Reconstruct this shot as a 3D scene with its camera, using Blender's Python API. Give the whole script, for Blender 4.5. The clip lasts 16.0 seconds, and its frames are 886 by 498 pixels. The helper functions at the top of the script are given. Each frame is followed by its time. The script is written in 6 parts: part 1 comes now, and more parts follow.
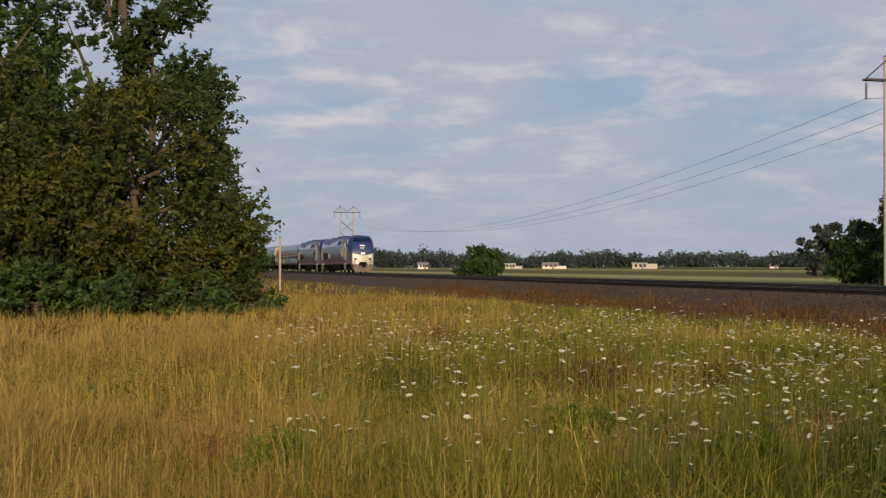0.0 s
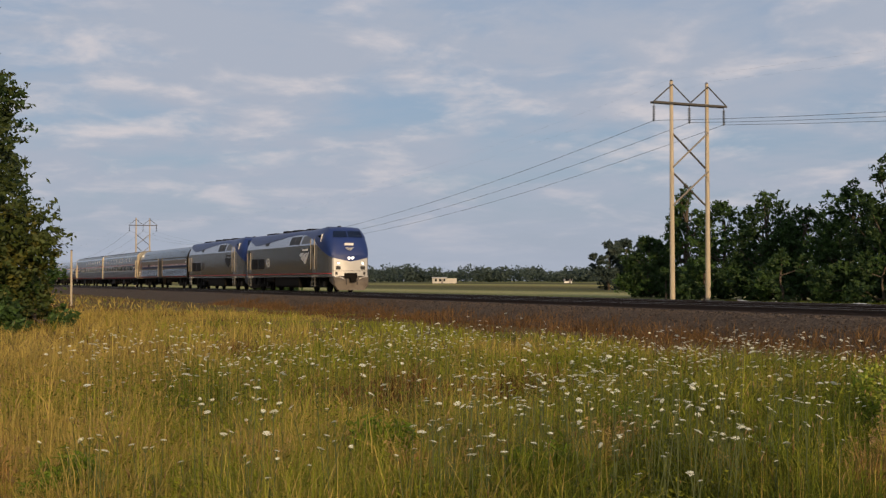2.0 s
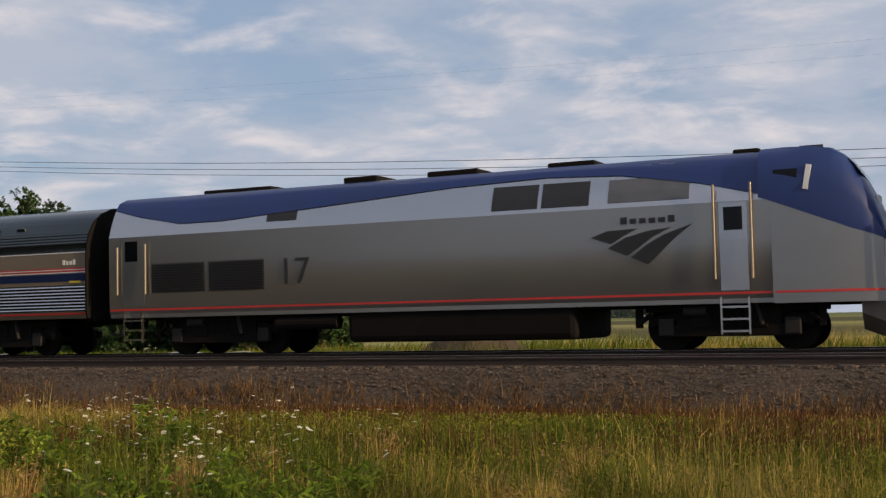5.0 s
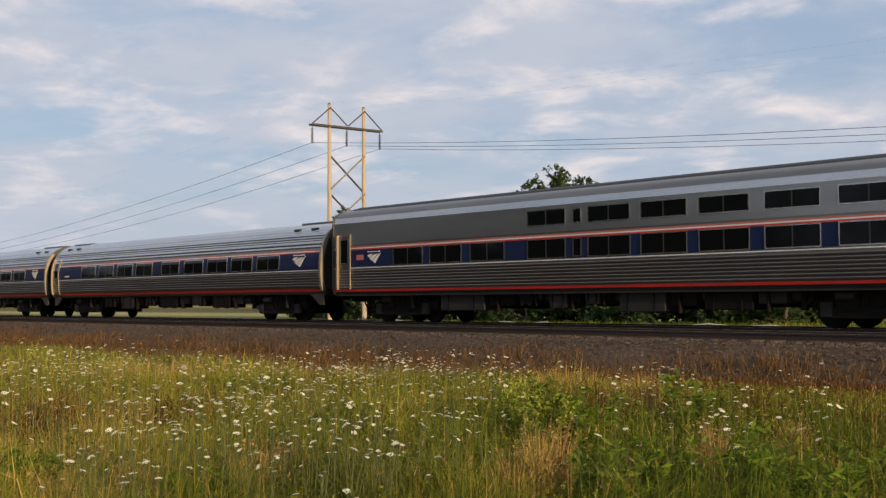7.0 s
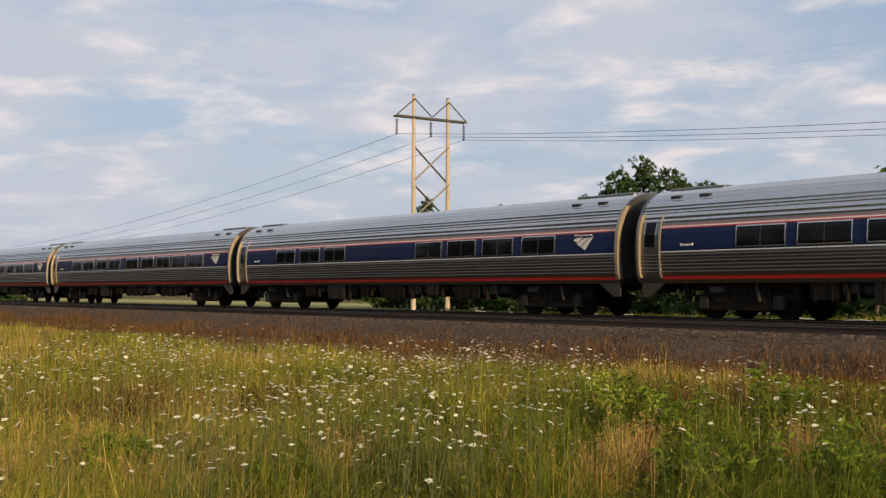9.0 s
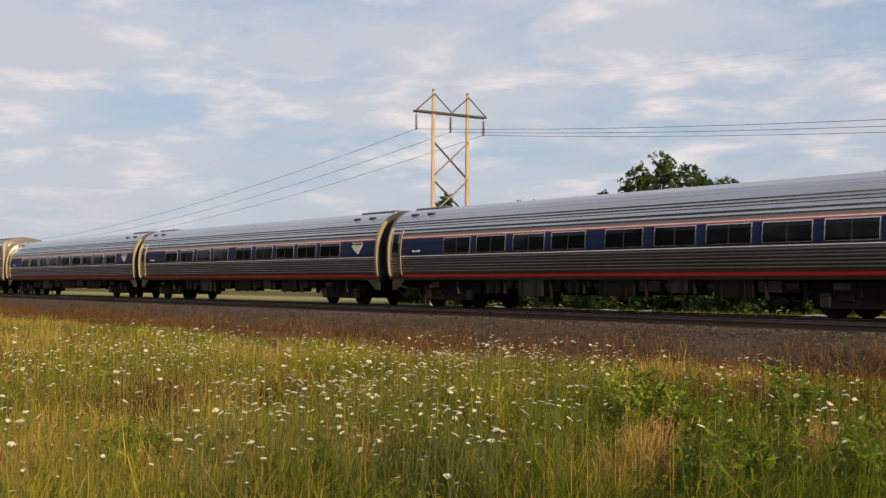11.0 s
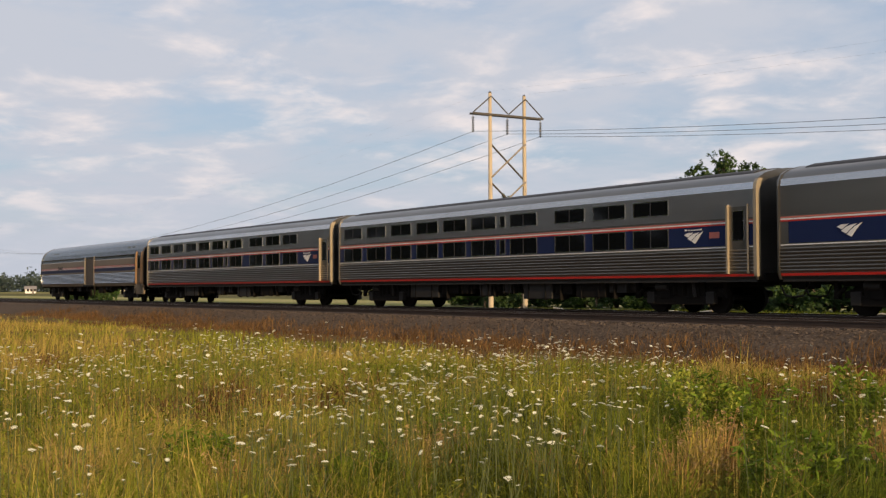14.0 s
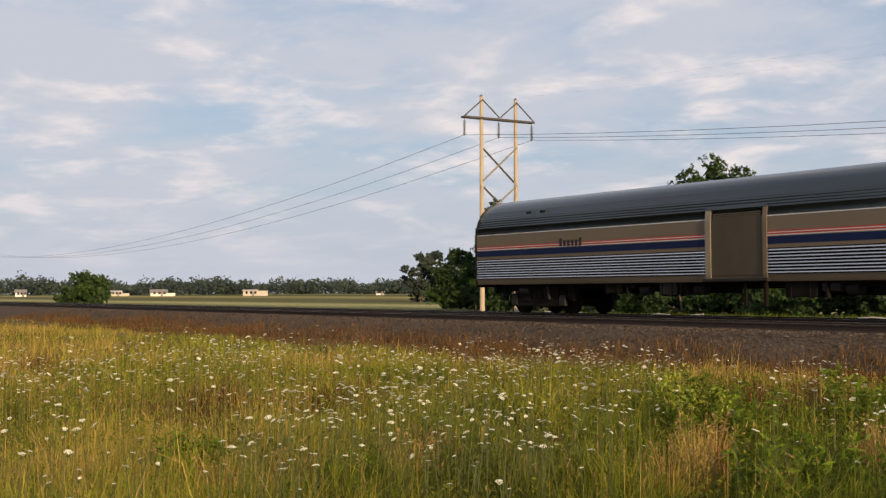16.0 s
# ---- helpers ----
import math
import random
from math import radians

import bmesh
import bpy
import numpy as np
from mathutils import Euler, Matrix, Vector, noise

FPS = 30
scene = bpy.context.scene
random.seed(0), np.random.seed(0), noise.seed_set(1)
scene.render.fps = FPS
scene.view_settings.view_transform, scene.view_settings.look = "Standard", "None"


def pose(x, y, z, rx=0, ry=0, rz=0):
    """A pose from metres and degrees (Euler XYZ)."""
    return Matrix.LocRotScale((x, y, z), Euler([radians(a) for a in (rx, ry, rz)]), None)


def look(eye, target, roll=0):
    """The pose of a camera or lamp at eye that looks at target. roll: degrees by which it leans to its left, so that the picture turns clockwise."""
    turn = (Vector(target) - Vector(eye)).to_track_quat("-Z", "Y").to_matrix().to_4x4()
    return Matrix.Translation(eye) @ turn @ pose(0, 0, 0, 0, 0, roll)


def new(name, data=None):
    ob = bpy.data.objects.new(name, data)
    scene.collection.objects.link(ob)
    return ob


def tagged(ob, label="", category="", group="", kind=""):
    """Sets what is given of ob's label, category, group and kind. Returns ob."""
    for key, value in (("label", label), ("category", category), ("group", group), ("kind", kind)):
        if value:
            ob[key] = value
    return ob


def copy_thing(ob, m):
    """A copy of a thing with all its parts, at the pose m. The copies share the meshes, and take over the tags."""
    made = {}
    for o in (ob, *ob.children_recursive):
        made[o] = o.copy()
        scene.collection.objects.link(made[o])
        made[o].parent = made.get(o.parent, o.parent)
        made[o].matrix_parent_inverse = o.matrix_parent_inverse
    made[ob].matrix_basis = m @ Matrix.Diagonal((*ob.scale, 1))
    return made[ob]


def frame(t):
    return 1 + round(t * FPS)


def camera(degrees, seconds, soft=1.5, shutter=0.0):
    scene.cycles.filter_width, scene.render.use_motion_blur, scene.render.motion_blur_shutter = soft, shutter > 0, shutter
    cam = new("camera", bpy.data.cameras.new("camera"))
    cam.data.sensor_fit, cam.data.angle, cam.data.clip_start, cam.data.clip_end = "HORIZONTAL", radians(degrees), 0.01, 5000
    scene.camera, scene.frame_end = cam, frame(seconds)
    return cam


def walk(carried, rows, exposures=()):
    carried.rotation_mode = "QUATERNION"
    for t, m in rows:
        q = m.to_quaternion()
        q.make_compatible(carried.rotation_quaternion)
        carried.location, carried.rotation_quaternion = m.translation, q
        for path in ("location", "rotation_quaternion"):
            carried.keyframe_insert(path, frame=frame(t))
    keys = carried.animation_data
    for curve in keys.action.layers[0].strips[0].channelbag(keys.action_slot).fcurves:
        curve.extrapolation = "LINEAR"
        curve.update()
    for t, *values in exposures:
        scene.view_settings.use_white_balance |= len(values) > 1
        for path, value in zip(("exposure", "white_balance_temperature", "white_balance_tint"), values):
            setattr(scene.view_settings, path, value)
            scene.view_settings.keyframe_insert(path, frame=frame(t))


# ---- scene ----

# ---- camera: hand-held on one spot, panning with the train ----
EYE = 1.6
cam = camera(40.1, 16.0, soft=1.35)
TURNS = [
    (0.0, 90.8, 0.10, 74.95),
    (0.5, 90.58, 0.08, 74.44), (1.0, 90.85, -0.06, 71.9), (1.5, 91.33, -0.13, 68.38), (2.0, 91.47, 0.08, 65.58),
    (2.5, 91.56, -0.34, 59.58), (3.0, 92.19, -0.32, 51.6), (3.6, 92.8, -0.2, 41.5), (4.3, 93.2, -0.1, 30.5),
    (5.0, 93.35, 1.2, 25.2), (5.5, 93.22, 1.55, 29.34),
    (6.0, 92.96, 0.6, 35.45), (6.5, 92.59, 0.6, 42.34), (7.0, 92.38, 0.4, 49.56), (7.5, 92.29, -0.28, 51.45),
    (8.0, 92.45, 0.02, 52.19), (8.5, 92.3, 0.03, 52.84), (9.0, 91.97, -0.08, 53.48), (11.5, 91.74, -0.15, 54.61),
    (12.0, 91.7, 0.15, 55.08), (12.5, 91.87, 0.04, 55.9), (13.0, 91.87, 0.2, 56.25), (13.5, 91.86, -0.09, 56.68),
    (14.0, 91.86, 0.24, 57.14), (14.5, 91.86, 0.22, 57.48), (15.0, 91.83, 0.35, 57.65), (15.5, 91.95, 0.15, 57.05),
    (16.0, 92.02, 0.23, 56.73),
]
EXPOSURE = [(0.0, 0.0, 6450, 10), (3.0, -0.04, 6450, 10), (5.5, 0.22, 6550, 10), (9.0, 0.38, 6850, 11), (16.0, 0.42, 6950, 11)]
walk(cam, [(t, pose(0, 0, EYE, rx, ry, rz)) for t, rx, ry, rz in TURNS], EXPOSURE)

# ---- sky and sun: broken cloud, low warm sun ahead of the train ----
SUN_AZ, SUN_EL = 97.0, 13.0          # degrees from +y towards +x, and above the horizon
world = bpy.data.worlds.new("sky")
scene.world = world
world.use_nodes = True
wn, wl = world.node_tree.nodes, world.node_tree.links
wn.clear()


def wnode(kind, **values):
    n = wn.new(kind)
    for k, v in values.items():
        n.inputs[k].default_value = v
    return n


sky = wnode("ShaderNodeTexSky")
sky.sky_type, sky.sun_disc = "NISHITA", False
sky.sun_elevation, sky.sun_rotation = radians(SUN_EL), radians(SUN_AZ)
sky.air_density, sky.dust_density, sky.ozone_density = 1.0, 1.5, 2.0
coord = wnode("ShaderNodeTexCoord")
split = wnode("ShaderNodeSeparateXYZ")
wl.new(coord.outputs["Generated"], split.inputs[0])
low = wnode("ShaderNodeMath")
low.operation = "MAXIMUM"
low.inputs[1].default_value = 0.0
wl.new(split.outputs[2], low.inputs[0])
lift = wnode("ShaderNodeMath")
lift.operation = "ADD"
lift.inputs[1].default_value = 0.16
wl.new(low.outputs[0], lift.inputs[0])
flat = []
for i in range(2):
    d = wnode("ShaderNodeMath")
    d.operation = "DIVIDE"
    wl.new(split.outputs[i], d.inputs[0])
    wl.new(lift.outputs[0], d.inputs[1])
    flat.append(d)
plane = wnode("ShaderNodeCombineXYZ")
wl.new(flat[0].outputs[0], plane.inputs[0])
wl.new(flat[1].outputs[0], plane.inputs[1])


def clouds(scale, detail, rough, lo, hi, seed):
    shift = wnode("ShaderNodeVectorMath")
    shift.operation = "ADD"
    shift.inputs[1].default_value = (seed, seed * 0.7, seed * 1.3)
    wl.new(plane.outputs[0], shift.inputs[0])
    n = wnode("ShaderNodeTexNoise", Scale=scale, Detail=detail, Roughness=rough, Distortion=0.25)
    wl.new(shift.outputs[0], n.inputs["Vector"])
    r = wnode("ShaderNodeMapRange")
    r.interpolation_type = "SMOOTHSTEP"
    for name, v in (("From Min", lo), ("From Max", hi)):
        r.inputs[name].default_value = v
    wl.new(n.outputs["Fac"], r.inputs["Value"])
    return r


def wmix(fac, a, b):
    m = wn.new("ShaderNodeMix")
    m.data_type = "RGBA"
    if isinstance(fac, float):
        m.inputs["Factor"].default_value = fac
    else:
        wl.new(fac, m.inputs["Factor"])
    for sock, v in ((m.inputs[6], a), (m.inputs[7], b)):
        if isinstance(v, tuple):
            sock.default_value = v
        else:
            wl.new(v, sock)
    return m.outputs[2]


veil = clouds(1.7, 6, 0.58, 0.32, 0.62, 3.0)      # wide grey sheet
bright = clouds(3.0, 6, 0.56, 0.46, 0.76, 11.0)   # lit tufts
SKY_GAIN = 0.12
gain = wn.new("ShaderNodeVectorMath")
gain.operation = "SCALE"
gain.inputs["Scale"].default_value = SKY_GAIN
wl.new(sky.outputs[0], gain.inputs[0])
base = wmix(0.75, gain.outputs[0], (0.285, 0.36, 0.495, 1))
grey = wmix(veil.outputs[0], base, (0.41, 0.45, 0.535, 1))
tuft = wmix(bright.outputs[0], grey, (0.68, 0.63, 0.64, 1))
haze = wnode("ShaderNodeMapRange")
haze.interpolation_type = "SMOOTHSTEP"
for name, v in (("From Min", 0.0), ("From Max", 0.13), ("To Min", 0.85), ("To Max", 0.0)):
    haze.inputs[name].default_value = v
wl.new(split.outputs[2], haze.inputs["Value"])
seen = wmix(haze.outputs[0], tuft, (0.40, 0.44, 0.53, 1))
back = wnode("ShaderNodeBackground", Strength=1.0)
wl.new(seen, back.inputs[0])
wl.new(back.outputs[0], wnode("ShaderNodeOutputWorld").inputs[0])

sun = new("sun", bpy.data.lights.new("sun", "SUN"))
sun.data.energy, sun.data.angle, sun.data.color = 4.0, radians(0.6), (1.0, 0.72, 0.42)
sx = math.sin(radians(SUN_AZ)) * math.cos(radians(SUN_EL))
sy = math.cos(radians(SUN_AZ)) * math.cos(radians(SUN_EL))
sun.matrix_world = look((0, 0, 0), (-sx, -sy, -math.sin(radians(SUN_EL))))


# ---- materials ----
def material(name, color, rough=0.6, metal=0.0, second=None, scale=8.0, mixing=0.5, bump=0.0, bump_scale=60.0,
             stretch=(1, 1, 1), random_value=0.0, island=0.0, coat=0.0, fine=None, emit=0.0, translucent=0.0, space="Object", gloss=0.5):
    """Two-scale noise colour with optional bump and per-piece brightness."""
    m = bpy.data.materials.new(name)
    m.use_nodes = True
    n, l = m.node_tree.nodes, m.node_tree.links
    b = n["Principled BSDF"]
    b.inputs["Roughness"].default_value, b.inputs["Metallic"].default_value = rough, metal
    b.inputs["Coat Weight"].default_value = coat
    b.inputs["Specular IOR Level"].default_value = gloss
    tc, mp = n.new("ShaderNodeTexCoord"), n.new("ShaderNodeMapping")
    mp.inputs["Scale"].default_value = stretch
    l.new(tc.outputs[space], mp.inputs[0])
    second = second or tuple(c * 0.72 for c in color)
    big = n.new("ShaderNodeTexNoise")
    big.inputs["Scale"].default_value, big.inputs["Detail"].default_value = scale, 6
    l.new(mp.outputs[0], big.inputs["Vector"])
    ramp = n.new("ShaderNodeMapRange")
    for k, v in (("From Min", 0.5 - mixing / 2), ("From Max", 0.5 + mixing / 2)):
        ramp.inputs[k].default_value = v
    l.new(big.outputs["Fac"], ramp.inputs["Value"])
    mix = n.new("ShaderNodeMix")
    mix.data_type = "RGBA"
    mix.inputs[6].default_value, mix.inputs[7].default_value = (*color, 1), (*second, 1)
    l.new(ramp.outputs[0], mix.inputs["Factor"])
    out = mix.outputs[2]
    small = n.new("ShaderNodeTexNoise")
    small.inputs["Scale"].default_value, small.inputs["Detail"].default_value = bump_scale, 4
    l.new(mp.outputs[0], small.inputs["Vector"])
    if fine:
        f = n.new("ShaderNodeMix")
        f.data_type = "RGBA"
        r2 = n.new("ShaderNodeMapRange")
        r2.inputs["From Min"].default_value, r2.inputs["From Max"].default_value = 0.5, 0.72
        l.new(small.outputs["Fac"], r2.inputs["Value"])
        l.new(r2.outputs[0], f.inputs["Factor"])
        l.new(out, f.inputs[6])
        f.inputs[7].default_value = (*fine, 1)
        out = f.outputs[2]
    if random_value or island:
        src = n.new("ShaderNodeObjectInfo").outputs["Random"] if random_value else n.new("ShaderNodeNewGeometry").outputs["Random Per Island"]
        amount = random_value or island
        v = n.new("ShaderNodeMapRange")
        v.inputs["To Min"].default_value, v.inputs["To Max"].default_value = 1 - amount, 1 + amount
        l.new(src, v.inputs["Value"])
        h = n.new("ShaderNodeHueSaturation")
        l.new(out, h.inputs["Color"])
        l.new(v.outputs[0], h.inputs["Value"])
        out = h.outputs[0]
    l.new(out, b.inputs["Base Color"])
    if bump:
        bp = n.new("ShaderNodeBump")
        bp.inputs["Strength"].default_value, bp.inputs["Distance"].default_value = bump, 0.02
        l.new(small.outputs["Fac"], bp.inputs["Height"])
        l.new(bp.outputs[0], b.inputs["Normal"])
    if emit:
        l.new(out, b.inputs["Emission Color"])
        b.inputs["Emission Strength"].default_value = emit
    if translucent:
        tr, ms = n.new("ShaderNodeBsdfTranslucent"), n.new("ShaderNodeMixShader")
        l.new(out, tr.inputs[0])
        ms.inputs[0].default_value = translucent
        l.new(b.outputs[0], ms.inputs[1])
        l.new(tr.outputs[0], ms.inputs[2])
        l.new(ms.outputs[0], n["Material Output"].inputs[0])
    return m


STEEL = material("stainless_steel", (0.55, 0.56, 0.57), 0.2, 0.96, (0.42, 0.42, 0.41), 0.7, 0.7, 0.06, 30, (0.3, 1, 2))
# same steel toned darker for shaded sides and end walls
STEEL_SHADE = material("shade_toned_steel", (0.23, 0.225, 0.21), 0.3, 0.9, (0.165, 0.158, 0.145), 0.7, 0.7, 0.06, 30, (0.3, 1, 2))
# same steel toned lighter for upper panels that mirror sky
STEEL_MID = material("sky_toned_steel", (0.40, 0.405, 0.41), 0.28, 0.9, (0.31, 0.31, 0.31), 0.7, 0.7, 0.06, 30, (0.3, 1, 2))
ROOF_DARK = material("weathered_roof_steel", (0.09, 0.102, 0.106), 0.2, 0.92, (0.055, 0.063, 0.066), 0.6, 0.7, 0.05, 25, (0.25, 1, 2))
TAN = material("bronze_band_paint", (0.205, 0.162, 0.108), 0.5, 0.2, (0.155, 0.122, 0.084), 0.8, 0.6, 0.04, 20, (0.3, 1, 1))
BLUE = material("blue_paint", (0.006, 0.015, 0.066), 0.5, 0, (0.006, 0.014, 0.052), 0.8, 0.6, 0, 20, (0.3, 1, 1))
RED = material("red_paint", (0.62, 0.030, 0.022), 0.3, 0, (0.48, 0.028, 0.022), 1.2, 0.6, 0, 20, (0.3, 1, 1), coat=0.3)
PALE_RED = material("pale_red_paint", (0.52, 0.16, 0.12), 0.45, 0, (0.44, 0.13, 0.1), 1.0)
WHITE = material("white_paint", (0.78, 0.77, 0.74), 0.45, 0, (0.66, 0.64, 0.60), 1.5)
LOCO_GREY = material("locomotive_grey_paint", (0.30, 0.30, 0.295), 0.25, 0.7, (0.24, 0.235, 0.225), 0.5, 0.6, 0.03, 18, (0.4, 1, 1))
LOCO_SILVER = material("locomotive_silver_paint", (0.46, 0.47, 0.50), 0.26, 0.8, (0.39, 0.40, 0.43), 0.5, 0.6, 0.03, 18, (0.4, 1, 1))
LOCO_BLUE = material("locomotive_blue_paint", (0.008, 0.028, 0.15), 0.4, 0, (0.010, 0.025, 0.11), 0.7, 0.6, 0, 20)
BLUE.node_tree.nodes["Principled BSDF"].inputs["Specular IOR Level"].default_value = 0.2
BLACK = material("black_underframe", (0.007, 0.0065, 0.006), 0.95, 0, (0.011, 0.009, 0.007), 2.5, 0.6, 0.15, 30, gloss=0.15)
LOUVRE = material("grey_louvre_paint", (0.15, 0.15, 0.155), 0.5, 0.4, (0.10, 0.10, 0.105), 1.5)
DARK = material("dark_louvre", (0.03, 0.03, 0.032), 0.6, 0.2)
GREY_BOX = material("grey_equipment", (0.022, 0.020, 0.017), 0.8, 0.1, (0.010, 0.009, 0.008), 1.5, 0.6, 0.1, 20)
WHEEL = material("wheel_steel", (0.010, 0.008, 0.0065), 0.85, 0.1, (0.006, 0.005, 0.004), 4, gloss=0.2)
YELLOW = material("yellow_paint", (0.62, 0.50, 0.05), 0.5)
# steel with low sun put into its colour, for edges that face ahead
SUNLIT_STEEL = material("sun_toned_steel", (0.36, 0.31, 0.225), 0.5, 0.35, (0.25, 0.21, 0.155), 1.2, 0.6, 0.04, 30)
PILOT = material("grimy_plough_steel", (0.17, 0.145, 0.12), 0.6, 0.4, (0.075, 0.06, 0.05), 1.6, 0.6, 0.1, 16)
NOSE = material("silver_nose_paint", (0.56, 0.55, 0.53), 0.4, 0.25, (0.47, 0.455, 0.43), 1.4)
LENS = material("lit_headlight", (1.0, 0.95, 0.85), 0.2, emit=3.0)
RUBBER = material("black_rubber", (0.02, 0.02, 0.02), 0.7)


def glass_material(name, tint, rough=0.06):
    m = bpy.data.materials.new(name)
    m.use_nodes = True
    n, l = m.node_tree.nodes, m.node_tree.links
    b = n["Principled BSDF"]
    b.inputs["Base Color"].default_value = (*tint, 1)
    b.inputs["Roughness"].default_value, b.inputs["IOR"].default_value = rough, 1.45
    b.inputs["Specular IOR Level"].default_value = 0.2
    tc, no, bp = n.new("ShaderNodeTexCoord"), n.new("ShaderNodeTexNoise"), n.new("ShaderNodeBump")
    no.inputs["Scale"].default_value = 1.6
    bp.inputs["Strength"].default_value, bp.inputs["Distance"].default_value = 0.05, 0.02
    l.new(tc.outputs["Object"], no.inputs["Vector"])
    l.new(no.outputs["Fac"], bp.inputs["Height"])
    l.new(bp.outputs[0], b.inputs["Normal"])
    return m


GLASS = glass_material("tinted_window_glass", (0.005, 0.006, 0.007))
# the blue here paints the sky's reflection into the windscreen colour
WINDSCREEN = glass_material("sky_tinted_windscreen", (0.016, 0.030, 0.080))
WINDSCREEN.node_tree.nodes["Principled BSDF"].inputs["Specular IOR Level"].default_value = 0.45
BALLAST = material("ballast_stone", (0.092, 0.066, 0.045), 0.95, 0, (0.052, 0.037, 0.026), 1.6, 0.7, 0.9, 14, fine=(0.14, 0.11, 0.082), gloss=0.1)
STONE = material("loose_ballast", (0.125, 0.094, 0.068), 0.95, 0, (0.055, 0.040, 0.029), 3.0, 0.7, 0.3, 40, island=0.65, gloss=0.1)
RAIL = material("rusty_rail", (0.055, 0.036, 0.028), 0.7, 0.3, (0.035, 0.025, 0.02), 3, 0.6, 0.2, 40)
RAILHEAD = material("worn_railhead", (0.42, 0.40, 0.38), 0.35, 0.8, (0.30, 0.27, 0.25), 2)
TIE = material("creosoted_tie", (0.045, 0.034, 0.027), 0.9, 0, (0.07, 0.055, 0.045), 5, 0.6, 0.4, 30, (1, 4, 4), random_value=0.3)
POLE = material("weathered_pole_wood", (0.47, 0.40, 0.30), 0.85, 0, (0.36, 0.30, 0.22), 2.0, 0.6, 0.4, 18, (6, 6, 0.5))
ARM = material("grey_crossarm_wood", (0.075, 0.07, 0.065), 0.85, 0, (0.05, 0.046, 0.042), 3, 0.6, 0.4, 18, (1, 6, 6))
POLE_GREY = material("grey_brace_wood", (0.24, 0.215, 0.18), 0.85, 0, (0.17, 0.15, 0.125), 2.0, 0.6, 0.4, 18, (6, 6, 0.5))
INSUL = material("dark_insulator", (0.035, 0.04, 0.05), 0.3)
WIRE = material("aluminium_wire", (0.20, 0.21, 0.22), 0.5, 0.5)
HOUSE_WHITE = material("white_siding", (0.72, 0.71, 0.68), 0.7, 0, (0.62, 0.60, 0.57), 0.5)
HOUSE_BEIGE = material("beige_siding", (0.50, 0.47, 0.41), 0.7, 0, (0.44, 0.41, 0.36), 0.5)
SHINGLE = material("grey_shingles", (0.24, 0.22, 0.21), 0.85, 0, (0.17, 0.16, 0.15), 1.0)
BARK = material("tree_bark", (0.11, 0.085, 0.06), 0.95, 0, (0.07, 0.055, 0.04), 3.0, 0.6, 0.7, 12, (4, 4, 1))


def leaf_material(name, color, second, island=0.3, translucent=0.3):
    return material(name, color, 0.6, 0, second, 0.5, 0.5, 0, 20, island=island, translucent=translucent, gloss=0.3)


DOOR_BRONZE = material("dull_dark_bronze", (0.13, 0.10, 0.066), 0.55, 0.2, (0.085, 0.066, 0.045), 1.5, 0.6, 0.04, 20, (1, 1, 0.4))
RUSTY_POST = material("rusty_bronze_post", (0.27, 0.155, 0.07), 0.7, 0.1, (0.14, 0.085, 0.045), 3.0, 0.6, 0.05, 30, (1, 1, 0.4))
LEAF_WARM = leaf_material("olive_foliage", (0.062, 0.084, 0.017), (0.034, 0.052, 0.013))
LEAF_GOLD = leaf_material("yellowing_foliage", (0.115, 0.11, 0.02), (0.075, 0.085, 0.018))
LEAF_GREEN = leaf_material("green_foliage", (0.062, 0.115, 0.026), (0.042, 0.085, 0.022))
LEAF_DEEP = leaf_material("dark_foliage", (0.042, 0.078, 0.022), (0.03, 0.058, 0.018))
# air haze is mixed into this leaf colour: bluer and greyer
LEAF_FAR = leaf_material("haze_tinted_foliage", (0.060, 0.084, 0.068), (0.048, 0.070, 0.060), 0.2)


